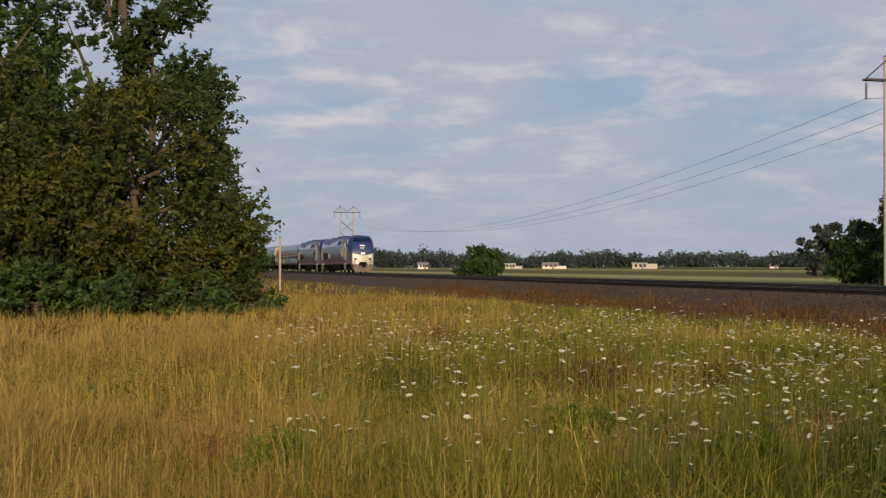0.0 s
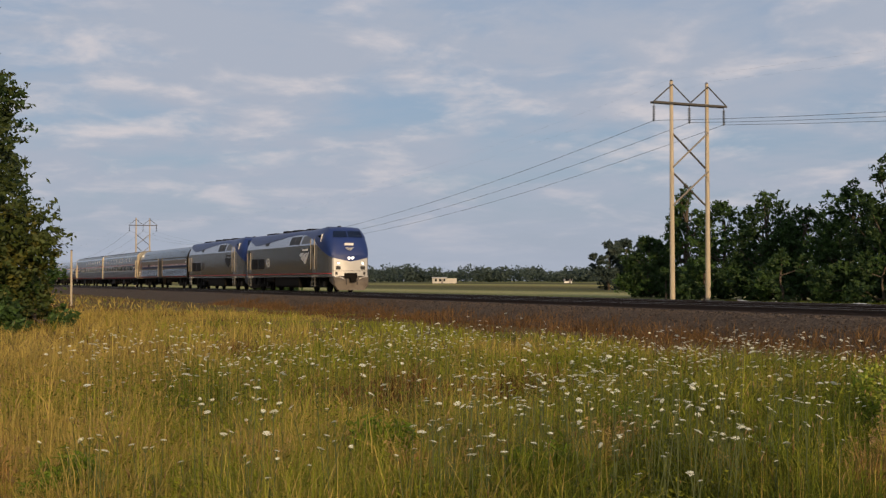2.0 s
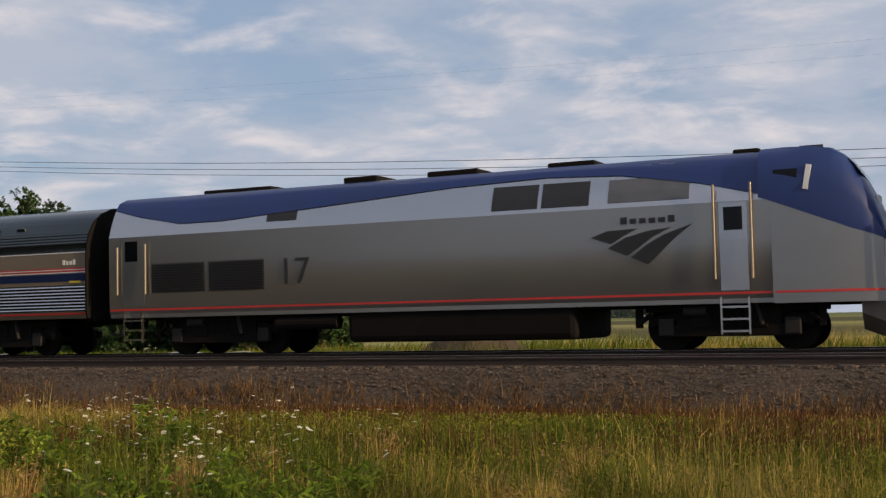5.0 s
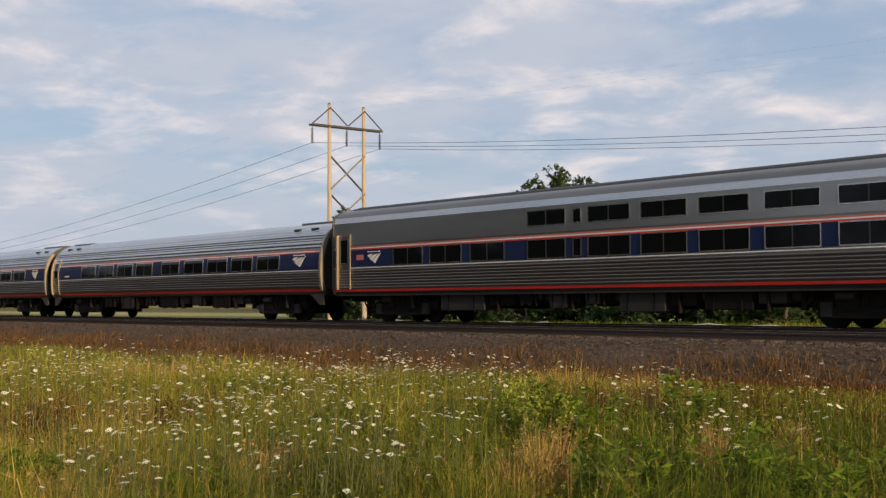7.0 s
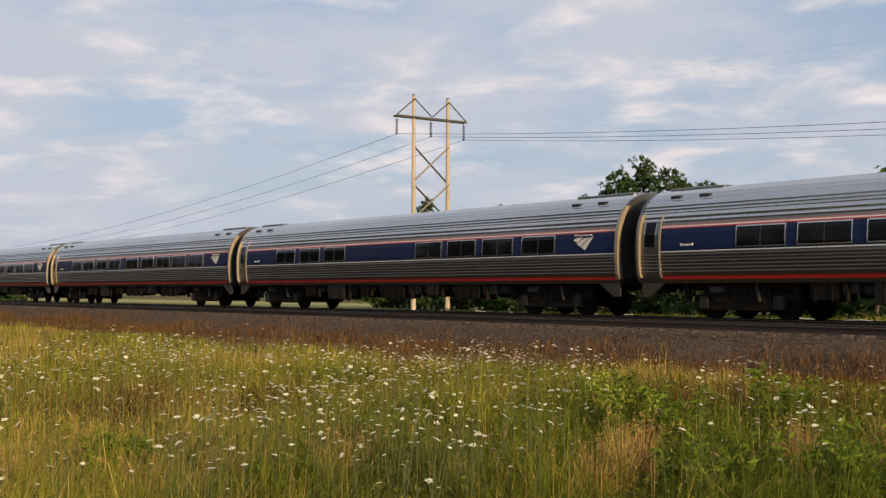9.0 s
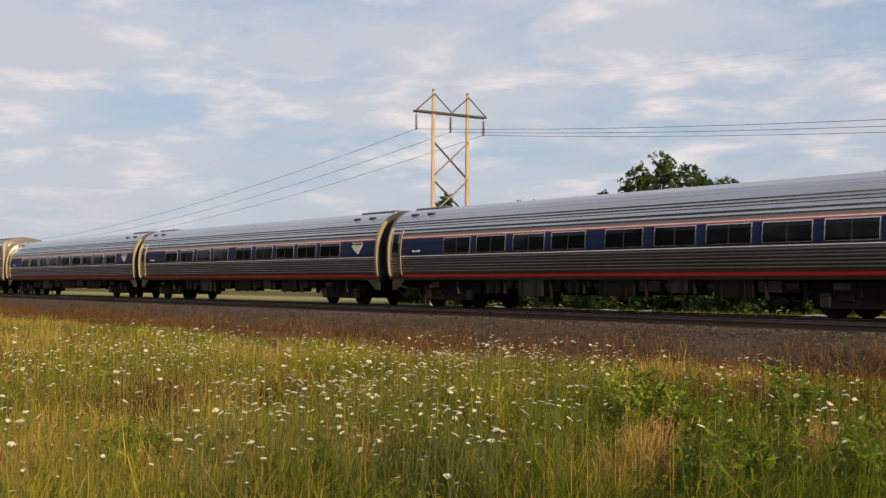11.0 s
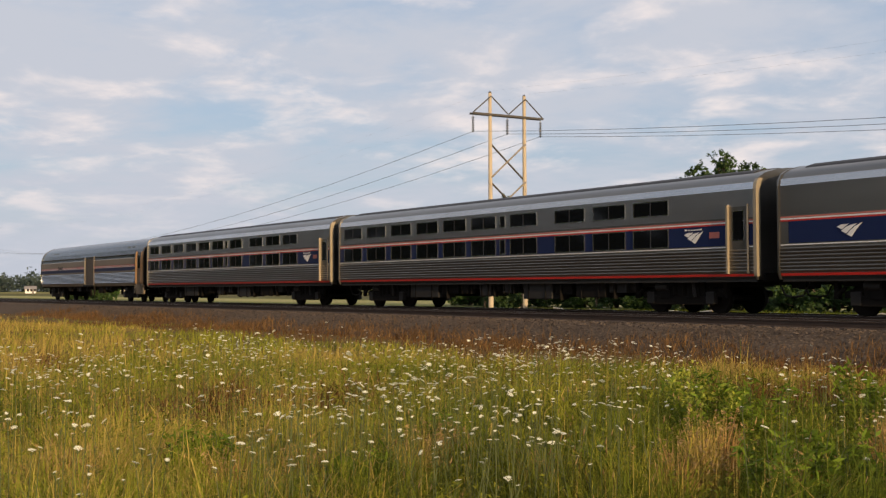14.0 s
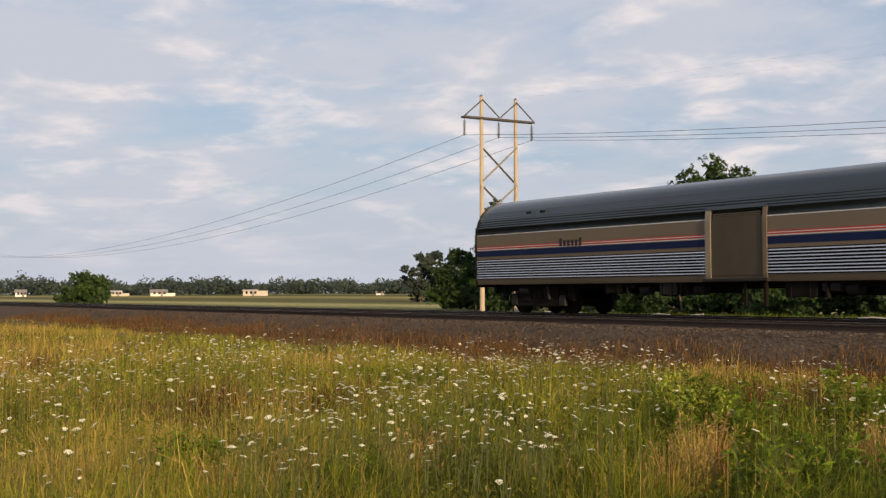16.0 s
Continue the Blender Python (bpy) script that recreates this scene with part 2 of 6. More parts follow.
def ground_material():
    """Dry meadow near the camera; beyond the line, strips of crop, stubble and fallow."""
    m = bpy.data.materials.new("field_soil")
    m.use_nodes = True
    n, l = m.node_tree.nodes, m.node_tree.links
    b = n["Principled BSDF"]
    b.inputs["Roughness"].default_value = 1.0
    b.inputs["Specular IOR Level"].default_value = 0.1
    tc = n.new("ShaderNodeTexCoord")
    sep = n.new("ShaderNodeSeparateXYZ")
    l.new(tc.outputs["Object"], sep.inputs[0])
    wob = n.new("ShaderNodeTexNoise")
    wob.inputs["Scale"].default_value, wob.inputs["Detail"].default_value = 0.012, 3
    l.new(tc.outputs["Object"], wob.inputs["Vector"])
    sc = n.new("ShaderNodeMath")
    sc.operation = "MULTIPLY_ADD"
    sc.inputs[1].default_value = 9.0
    l.new(wob.outputs["Fac"], sc.inputs[0])
    l.new(sep.outputs[1], sc.inputs[2])
    mr = n.new("ShaderNodeMapRange")
    mr.inputs["From Min"].default_value, mr.inputs["From Max"].default_value = 0.0, 600.0
    l.new(sc.outputs[0], mr.inputs["Value"])
    ramp = n.new("ShaderNodeValToRGB")
    ramp.color_ramp.interpolation = "EASE"
    bands = [(0.0, (0.13, 0.085, 0.03)), (0.055, (0.12, 0.085, 0.03)), (0.075, (0.15, 0.14, 0.04)), (0.105, (0.12, 0.13, 0.035)),
             (0.125, (0.33, 0.30, 0.12)), (0.136, (0.33, 0.30, 0.12)), (0.155, (0.12, 0.12, 0.04)), (0.20, (0.11, 0.095, 0.035)),
             (0.34, (0.30, 0.27, 0.085)), (0.40, (0.10, 0.09, 0.035)), (0.62, (0.10, 0.10, 0.035)), (0.75, (0.24, 0.23, 0.07)), (1.0, (0.16, 0.17, 0.06))]
    e = ramp.color_ramp.elements
    while len(e) < len(bands):
        e.new(0.5)
    for el, (p, c) in zip(e, bands):
        el.position, el.color = p, (*c, 1)
    l.new(mr.outputs[0], ramp.inputs[0])
    fine = n.new("ShaderNodeTexNoise")
    fine.inputs["Scale"].default_value, fine.inputs["Detail"].default_value = 1.3, 8
    l.new(tc.outputs["Object"], fine.inputs["Vector"])
    h = n.new("ShaderNodeHueSaturation")
    v = n.new("ShaderNodeMapRange")
    v.inputs["From Min"].default_value, v.inputs["From Max"].default_value = 0.3, 0.7
    v.inputs["To Min"].default_value, v.inputs["To Max"].default_value = 0.6, 1.35
    l.new(fine.outputs["Fac"], v.inputs["Value"])
    l.new(v.outputs[0], h.inputs["Value"])
    l.new(ramp.outputs[0], h.inputs["Color"])
    l.new(h.outputs[0], b.inputs["Base Color"])
    bp = n.new("ShaderNodeBump")
    bp.inputs["Strength"].default_value, bp.inputs["Distance"].default_value = 0.8, 0.12
    l.new(fine.outputs["Fac"], bp.inputs["Height"])
    l.new(bp.outputs[0], b.inputs["Normal"])
    return m


SOIL = ground_material()


# ---- mesh helpers ----
def box(bm, x0, x1, y0, y1, z0, z1, bevel=0.0):
    m = Matrix.LocRotScale(((x0 + x1) / 2, (y0 + y1) / 2, (z0 + z1) / 2), None, (abs(x1 - x0), abs(y1 - y0), abs(z1 - z0)))
    r = bmesh.ops.create_cube(bm, size=1.0, matrix=m)
    if bevel:
        edges = list({e for v in r["verts"] for e in v.link_edges})
        bmesh.ops.bevel(bm, geom=edges, offset=bevel, segments=2, affect="EDGES", profile=0.5)
    return bm


def rod(bm, a, b, r0, r1=None, sides=8):
    a, b = Vector(a), Vector(b)
    q = (b - a).to_track_quat("Z", "Y").to_matrix().to_4x4()
    bmesh.ops.create_cone(bm, cap_ends=True, segments=sides, radius1=r0, radius2=r0 if r1 is None else r1, depth=(b - a).length,
                          matrix=Matrix.Translation((a + b) / 2) @ q)
    return bm


def extrude_x(bm, loop, x0, x1, caps=True):
    """Sweeps a closed loop of (y, z) points from x0 to x1."""
    a = [bm.verts.new((x0, y, z)) for y, z in loop]
    b = [bm.verts.new((x1, y, z)) for y, z in loop]
    k = len(loop)
    for i in range(k):
        bm.faces.new((a[i], b[i], b[(i + 1) % k], a[(i + 1) % k]))
    if caps:
        bm.faces.new(a)
        bm.faces.new(b[::-1])
    return bm


def finish(bm, name, mat, smooth=False):
    bmesh.ops.recalc_face_normals(bm, faces=bm.faces)
    me = bpy.data.meshes.new(name)
    bm.to_mesh(me)
    bm.free()
    me.materials.append(mat)
    if smooth:
        me.shade_smooth()
        me.set_sharp_from_angle(angle=radians(smooth if smooth > 1 else 40))
    return me


def part(name, bm, mat, parent, label="", smooth=False):
    ob = new(name, finish(bm, name, mat, smooth))
    ob.parent = parent
    return tagged(ob, label) if label else ob


def shared(name, mesh, parent, m, label=""):
    ob = new(name, mesh)
    ob.parent = parent
    ob.matrix_basis = m
    return tagged(ob, label) if label else ob


def thing(name, m, label, category, group="", kind=""):
    ob = new(name)
    ob.matrix_basis = m
    return tagged(ob, label, category, group, kind)


def B():
    return bmesh.new()


# ---- the line: two tracks on a ballast bed ----
RAILTOP = 0.81
TRACK_FAR, TRACK_NEAR = 27.78, 23.7
X0, X1 = -900.0, 320.0


def ground_sheet():
    bm = B()
    xs = [-2500, -900, -400, -200, -120, -80, -60, -45, -30, -20, -10, 0, 10, 25, 60, 200, 600, 1600]
    ys = [-800, -200, -40, -10, 0, 4, 8, 12, 16, 20, 30, 40, 60, 90, 150, 300, 600, 1200, 3000]
    grid = [[bm.verts.new((x, y, 0.07 * noise.noise(Vector((x * 0.11, y * 0.11, 0))) if abs(x) < 130 and -10 < y < 20 else 0.0)) for x in xs] for y in ys]
    for j in range(len(ys) - 1):
        for i in range(len(xs) - 1):
            bm.faces.new((grid[j][i], grid[j][i + 1], grid[j + 1][i + 1], grid[j + 1][i]))
    ob = new("ground", finish(bm, "ground", SOIL, 60))
    return tagged(ob, "flat dry meadow and crop fields out to the horizon", "ground", kind="structure")


ground = ground_sheet()


def ballast_bed():
    """Sloped shoulders and a slightly uneven crown."""
    top = RAILTOP - 0.20
    loop = [(19.6, -0.05), (20.3, 0.16), (21.7, top - 0.04), (22.3, top), (30.0, top), (30.6, top - 0.05), (32.2, 0.1), (32.8, -0.05)]
    bm = B()
    xs = list(np.arange(-140, 40, 0.8))
    xs = [X0, -600, -400, -300, -220, -180] + xs + [60, 100, 180, X1]
    rows = []
    for x in xs:
        rows.append([bm.verts.new((x, y + (0.14 * noise.noise(Vector((x * 0.5, y, 3))) if i in (0, 1) else 0), z + (0.05 * noise.noise(Vector((x * 0.9, y * 2, 7))) if 0 < i < 7 else 0)))
                     for i, (y, z) in enumerate(loop)])
    for a, b in zip(rows, rows[1:]):
        for i in range(len(loop) - 1):
            bm.faces.new((a[i], b[i], b[i + 1], a[i + 1]))
    bed = tagged(new("ballast_bed", finish(bm, "ballast_bed", BALLAST, 60)), "grey-brown crushed stone bed under the two tracks", "ballast", kind="structure")
    # loose stones on the visible shoulder
    rng = np.random.default_rng(5)
    n = 40000
    x = -75 + 85 * rng.random(n)
    y = 19.5 + 3.4 * rng.random(n)
    z = np.interp(y, [19.6, 20.3, 21.7, 22.3], [-0.05, 0.16, top - 0.04, top])
    s = 0.016 + 0.034 * rng.random(n) ** 2
    octa = np.array([(1, 0, 0), (-1, 0, 0), (0, 1, 0), (0, -1, 0), (0, 0, 1), (0, 0, -1)], float)
    jit = 0.65 + 0.7 * rng.random((n, 6, 1))
    ang = rng.random(n) * 6.28
    v = octa[None] * jit * s[:, None, None]
    c, sn = np.cos(ang)[:, None], np.sin(ang)[:, None]
    v = np.stack([v[..., 0] * c - v[..., 1] * sn + x[:, None], v[..., 0] * sn + v[..., 1] * c + y[:, None], v[..., 2] * 0.8 + (z + s * 0.35)[:, None]], -1)
    f = np.array([(0, 2, 4), (2, 1, 4), (1, 3, 4), (3, 0, 4)])
    faces = (f[None] + 6 * np.arange(n)[:, None, None]).reshape(-1, 3)
    ob = soup("loose_stones", v.reshape(-1, 3), faces, STONE)
    tagged(ob, "loose crushed stones on the shoulder of the track bed", "stones", kind="stuff")


def soup(name, verts, tris, mat):
    """A mesh object from arrays of vertices and triangles."""
    me = bpy.data.meshes.new(name)
    me.vertices.add(len(verts))
    me.vertices.foreach_set("co", np.ascontiguousarray(verts, dtype=np.float32).ravel())
    me.loops.add(len(tris) * 3)
    me.loops.foreach_set("vertex_index", np.ascontiguousarray(tris, dtype=np.int32).ravel())
    me.polygons.add(len(tris))
    me.polygons.foreach_set("loop_start", np.arange(0, len(tris) * 3, 3, dtype=np.int32))
    me.update(calc_edges=True)
    me.materials.append(mat)
    return new(name, me)


ballast_bed()

RAIL_LOOP = [(-0.07, 0), (-0.07, 0.012), (-0.012, 0.03), (-0.012, 0.125), (-0.036, 0.135), (-0.036, 0.17), (0.036, 0.17), (0.036, 0.135), (0.012, 0.125), (0.012, 0.03), (0.07, 0.012), (0.07, 0)]


def track(y):
    t = thing("railway_track", pose(0, y, 0), "steel rails on dark wooden ties in ballast", "railway track", "parallel tracks", "structure")
    for side in (-0.755, 0.755):
        bm = extrude_x(B(), [(a + side, b + RAILTOP - 0.17) for a, b in RAIL_LOOP], X0, X1)
        rail = part("rail", bm, RAIL, t, "rust-brown steel rail")
        part("railhead", box(B(), X0, X1, side - 0.03, side + 0.03, RAILTOP - 0.004, RAILTOP + 0.003), RAILHEAD, rail, "bright worn running surface")
    return t


tracks = [track(TRACK_FAR), track(TRACK_NEAR)]


# ---- power line on timber H-frames ----
POLE_Y, SPAN, POLE_X = 54.0, 216.0, -74.5


def h_frame():
    f = thing("transmission_tower", pose(POLE_X, POLE_Y, 0), "two-pole timber H-frame with cross-bracing and three insulator strings", "power pole", "power line towers")
    H = 16.3
    for y in (-1.6, 1.6):
        bm = rod(B(), (0, y, -0.3), (0, y, H), 0.20, 0.13, 14)
        part("pole", bm, POLE, f, "sunlit pale weathered timber pole", 50)
        part("pole_cap", rod(B(), (0, y, H), (0, y, H + 0.12), 0.14, 0.05, 10), ARM, f)
    part("crossarm", box(box(B(), 0.13, 0.24, -3.3, 3.3, H - 1.73, H - 1.57, 0.02), -0.24, -0.13, -3.3, 3.3, H - 1.73, H - 1.57, 0.02), ARM, f, "grey double timber crossarm")
    for s in (-1, 1):
        part("crossarm_brace", rod(rod(B(), (0.16, s * 1.6, H - 0.25), (0.16, s * 3.2, H - 1.55), 0.05), (0.16, s * 1.6, H - 0.25), (0.16, s * 0.05, H - 1.5), 0.05), ARM, f)
    zc = [(H - 3.7, H - 6.4), (H - 6.6, H - 10.4)]
    for k, (a, b) in enumerate(zc):
        part("x_brace", rod(B(), (-0.14, -1.6, a), (-0.14, 1.6, b if k == 0 else b + 1.2), 0.075), ARM, f)
        part("x_brace", rod(B(), (0.14, 1.6, a), (0.14, -1.6, b if k == 0 else b + 1.2), 0.07), POLE_GREY, f)
    for y in (-3.15, 0, 3.15):
        bm = B()
        rod(bm, (0, y, H - 3.1), (0, y, H - 1.75), 0.025)
        for i in range(9):
            zc2 = H - 2.95 + i * 0.125
            bmesh.ops.create_cone(bm, cap_ends=True, segments=12, radius1=0.125, radius2=0.07, depth=0.06, matrix=Matrix.Translation((0, y, zc2)))
        part("insulator_string", bm, INSUL, f, "dark string of disc insulators")
    part("ground_wire", rod(B(), (0.0, -1.78, 0.1), (0.0, -1.74, H), 0.015), WIRE, f)
    return f


tower = h_frame()
for k in (-2, -1, 1):
    copy_thing(tower, pose(POLE_X + k * SPAN, POLE_Y, 0))


def wires():
    """Sagging conductors and shield wires from tower to tower."""
    rows = [(y, 13.3, 6.0, 0.016, "conductor_wire") for y in (-3.15, 0.0, 3.15)] + [(y, 16.45, 4.2, 0.002, "shield_wire") for y in (-1.6, 1.6)]
    for y, z, sag, r, name in rows:
        bm = B()
        for k in (-2, -1, 0):
            pts = []
            for i in range(29):
                u = i / 28
                pts.append((POLE_X + (k + u) * SPAN, POLE_Y + y, z - 4 * sag * u * (1 - u)))
            rings = [[bm.verts.new((px, py + r * math.cos(a), pz + r * math.sin(a))) for a in (0.5, 2.07, 3.64, 5.21)] for px, py, pz in pts]
            for a, b in zip(rings, rings[1:]):
                for i in range(4):
                    bm.faces.new((a[i], b[i], b[(i + 1) % 4], a[(i + 1) % 4]))
        ob = new(name, finish(bm, name, WIRE))
        tagged(ob, "thin sagging aluminium power line strung between towers", "power line", "overhead wires")


wires()


# ---- the train ----
SPEED, GAP0 = 31.672, -181.12      # metres a second; where the coupling behind the second locomotive is at the start
CAR, LOCO = 26.0, 21.2
fleet = []
HALF = 12.55


def at_height(half, z):
    """Half width of a car's side at a height; half is a list of (y, z) from the sill to the roof's middle."""
    for (w0, z0), (w1, z1) in zip(half, half[1:]):
        if z0 <= z <= z1:
            return w0 + (w1 - w0) * (z - z0) / max(z1 - z0, 1e-6)
    return half[-1][0] if z > half[-1][1] else half[0][0]


def fluted(half, ranges):
    """The half profile with raised ribs of the given pitch and depth in ranges of height."""
    out, z = [], half[0][1]
    marks = sorted({p[1] for p in half} | {r[0] for r in ranges} | {r[1] for r in ranges})
    for a, b in zip(marks, marks[1:]):
        r = next((r for r in ranges if r[0] - 1e-6 <= a and b <= r[1] + 1e-6), None)
        out.append((at_height(half, a), a))
        if r:
            k = max(1, round((b - a) / r[2]))
            for i in range(k):
                s = (b - a) / k
                for u, d in ((0.12, 0.55), (0.30, 1), (0.55, 1), (0.74, 0.5), (0.84, 0)):
                    zz = a + s * (i + u)
                    out.append((at_height(half, zz) + d * r[3], zz))
    out.append(half[-1])
    return out


def shell(half, x0, x1):
    """A closed body swept along the car from a half profile."""
    loop = [(-y, z) for y, z in half] + [(y, z) for y, z in half[::-1] if y > 1e-4]
    return extrude_x(B(), loop, x0, x1)


def strip(half, x0, x1, z0, z1, off, bm=None, back=0.03):
    """A thin plate that lies on the near side between two heights, off metres proud."""
    bm = bm or B()
    inner = [p[1] for p in half if z0 + 0.01 < p[1] < z1 - 0.01]
    zs = [z0] + inner + [z1]
    cols = []
    for x in (x0, x1):
        for d in (off, off - back):
            cols.append([bm.verts.new((x, -(at_height(half, z) + d), z)) for z in zs])
    f0, b0, f1, b1 = cols
    n = len(zs)
    for i in range(n - 1):
        bm.faces.new((f0[i], f1[i], f1[i + 1], f0[i + 1]))
        bm.faces.new((b0[i], b0[i + 1], b1[i + 1], b1[i]))
        bm.faces.new((f0[i], f0[i + 1], b0[i + 1], b0[i]))
        bm.faces.new((f1[i], b1[i], b1[i + 1], f1[i + 1]))
    for i in (0, n - 1):
        bm.faces.new((f0[i], b0[i], b1[i], f1[i]))
    return bm


def wave(half, rows, off):
    """A painted field on the near side whose lower and upper edges change along the car: rows of (x, z0, z1)."""
    bm = B()
    cols = []
    for x, z0, z1 in rows:
        zs = [z0 + (z1 - z0) * i / 16 for i in range(17)]
        cols.append([bm.verts.new((x, -(at_height(half, z) + off), z)) for z in zs])
    for a, b in zip(cols, cols[1:]):
        for i in range(16):
            bm.faces.new((a[i], b[i], b[i + 1], a[i + 1]))
    return bm


BOTH = (Matrix.Identity(4), Matrix.Rotation(math.pi, 4, "Z"))


def belts(t, half, rows, x0, x1, both=True):
    """Painted stripes on both sides: rows of (name, material, z0, z1, off)."""
    for name, mat, z0, z1, off in rows:
        ob = part(name, strip(half, x0, x1, z0, z1, off), mat, t, mat.name.replace("_", " ") + " stripe" if "stripe" in name else "")
        if both:
            xm = (x0 + x1) / 2
            me = ob.data
            shared(name, me, t, Matrix.Translation((xm, 0, 0)) @ BOTH[1] @ Matrix.Translation((-xm, 0, 0)))


def frame_ring(half, w, z0, z1, off, rim):
    bm = B()
    strip(half, -w / 2 - rim, w / 2 + rim, z1, z1 + rim, off, bm)
    strip(half, -w / 2 - rim, w / 2 + rim, z0 - rim, z0, off, bm)
    strip(half, -w / 2 - rim, -w / 2, z0, z1, off, bm)
    strip(half, w / 2, w / 2 + rim, z0, z1, off, bm)
    return bm


def windows(t, half, xs, w, z0, z1, rim=0.035, rim_mat=None, mullion=True, both=True):
    """Window units, each a frame with its glass and a slim divider."""
    ring = finish(frame_ring(half, w, z0, z1, 0.022, rim), "window", rim_mat or STEEL)
    pane = finish(strip(half, -w / 2 - 0.005, w / 2 + 0.005, z0 - 0.005, z1 + 0.005, 0.012), "pane", GLASS)
    bar = finish(strip(half, -0.02, 0.02, z0, z1, 0.016), "divider", DARK)
    for side in BOTH[:2 if both else 1]:
        for x in xs:
            m = side @ Matrix.Translation((x if side is BOTH[0] else -x, 0, 0))
            wdw = shared("window", ring, t, m)
            shared("pane", pane, wdw, Matrix.Identity(4), "dark tinted glass")
            if mullion:
                shared("divider", bar, wdw, Matrix.Identity(4))


def side_door(t, half, x, w, z0, z1, mat, post=None):
    """A vestibule door with its window, pocket frame and grab bars."""
    d = part("door", strip(half, x - w / 2, x + w / 2, z0, z1, 0.012), mat, t, "closed vestibule door")
    # strips stand proud to imitate the sunlit jamb of a recessed door
    part("door_frame", strip(half, x + w / 2, x + w / 2 + 0.06, z0, z1 + 0.06, 0.05, strip(half, x - w / 2 - 0.07, x - w / 2, z0, z1 + 0.06, 0.10, None, 0.12)), post or SUNLIT_STEEL, d)
    part("pane", strip(half, x - w * 0.28, x + w * 0.28, z0 + (z1 - z0) * 0.5, z1 - 0.14, 0.022), GLASS, d, "dark door window")
    part("door_rim", frame_on(half, x, w * 0.56, z0 + (z1 - z0) * 0.5, z1 - 0.14), STEEL, d)


def frame_on(half, x, w, z0, z1):
    bm = frame_ring(half, w, z0, z1, 0.026, 0.03)
    bmesh.ops.translate(bm, verts=bm.verts, vec=(x, 0, 0))
    return bm


EMBLEM = (((0, .24), (.17, .08), (.47, .05), (.33, .22), (.2, .43)),
          ((.17, .54), (.35, .28), (.58, .12), (.8, .06), (.62, .28), (.5, .5), (.36, .75)),
          ((.4, .8), (.55, .5), (.72, .25), (1, 0), (.85, .3), (.72, .62), (.57, 1)))


def swoosh(t, x, z, w, h, mat, off=1.605, label="white slanted three-stripe emblem"):
    """A plain fan of three curved stripes that narrow towards the lower edge."""
    bm = B()
    for shape in EMBLEM:
        pts = [(x - w / 2 + u * w, z + h / 2 - v * h) for u, v in shape]
        f = [bm.verts.new((px, -off, pz)) for px, pz in pts]
        g = [bm.verts.new((px, -off + 0.02, pz)) for px, pz in pts]
        bm.faces.new(f)
        bm.faces.new(g[::-1])
        for a in range(len(pts)):
            b = (a + 1) % len(pts)
            bm.faces.new((f[a], g[a], g[b], f[b]))
    part("emblem", bm, mat, t, label)


def bars(t, x, z, w, h, n, mat, off, label=""):
    """Plain bars where small lettering stands."""
    s = w / n
    for i in range(n):
        hh = h * (1.0 if i in (0, n - 1) else 0.75)
        part("letter_bar", box(B(), x - w / 2 + i * s, x - w / 2 + i * s + s * 0.66, -off, -off + 0.02, z - h / 2, z - h / 2 + hh), mat, t, label)


def wheel_mesh(r):
    bm = B()
    bmesh.ops.create_cone(bm, cap_ends=True, segments=28, radius1=r, radius2=r, depth=0.13, matrix=Matrix.Rotation(math.pi / 2, 4, "X"))
    bmesh.ops.create_cone(bm, cap_ends=True, segments=28, radius1=r + 0.03, radius2=r + 0.03, depth=0.03, matrix=Matrix.Translation((0, 0.075, 0)) @ Matrix.Rotation(math.pi / 2, 4, "X"))
    bmesh.ops.create_cone(bm, cap_ends=True, segments=16, radius1=0.16, radius2=0.12, depth=0.12, matrix=Matrix.Translation((0, -0.1, 0)) @ Matrix.Rotation(math.pi / 2, 4, "X"))
    return finish(bm, "wheel", WHEEL, 40)


WHEEL_CAR, WHEEL_LOCO = wheel_mesh(0.457), wheel_mesh(0.51)


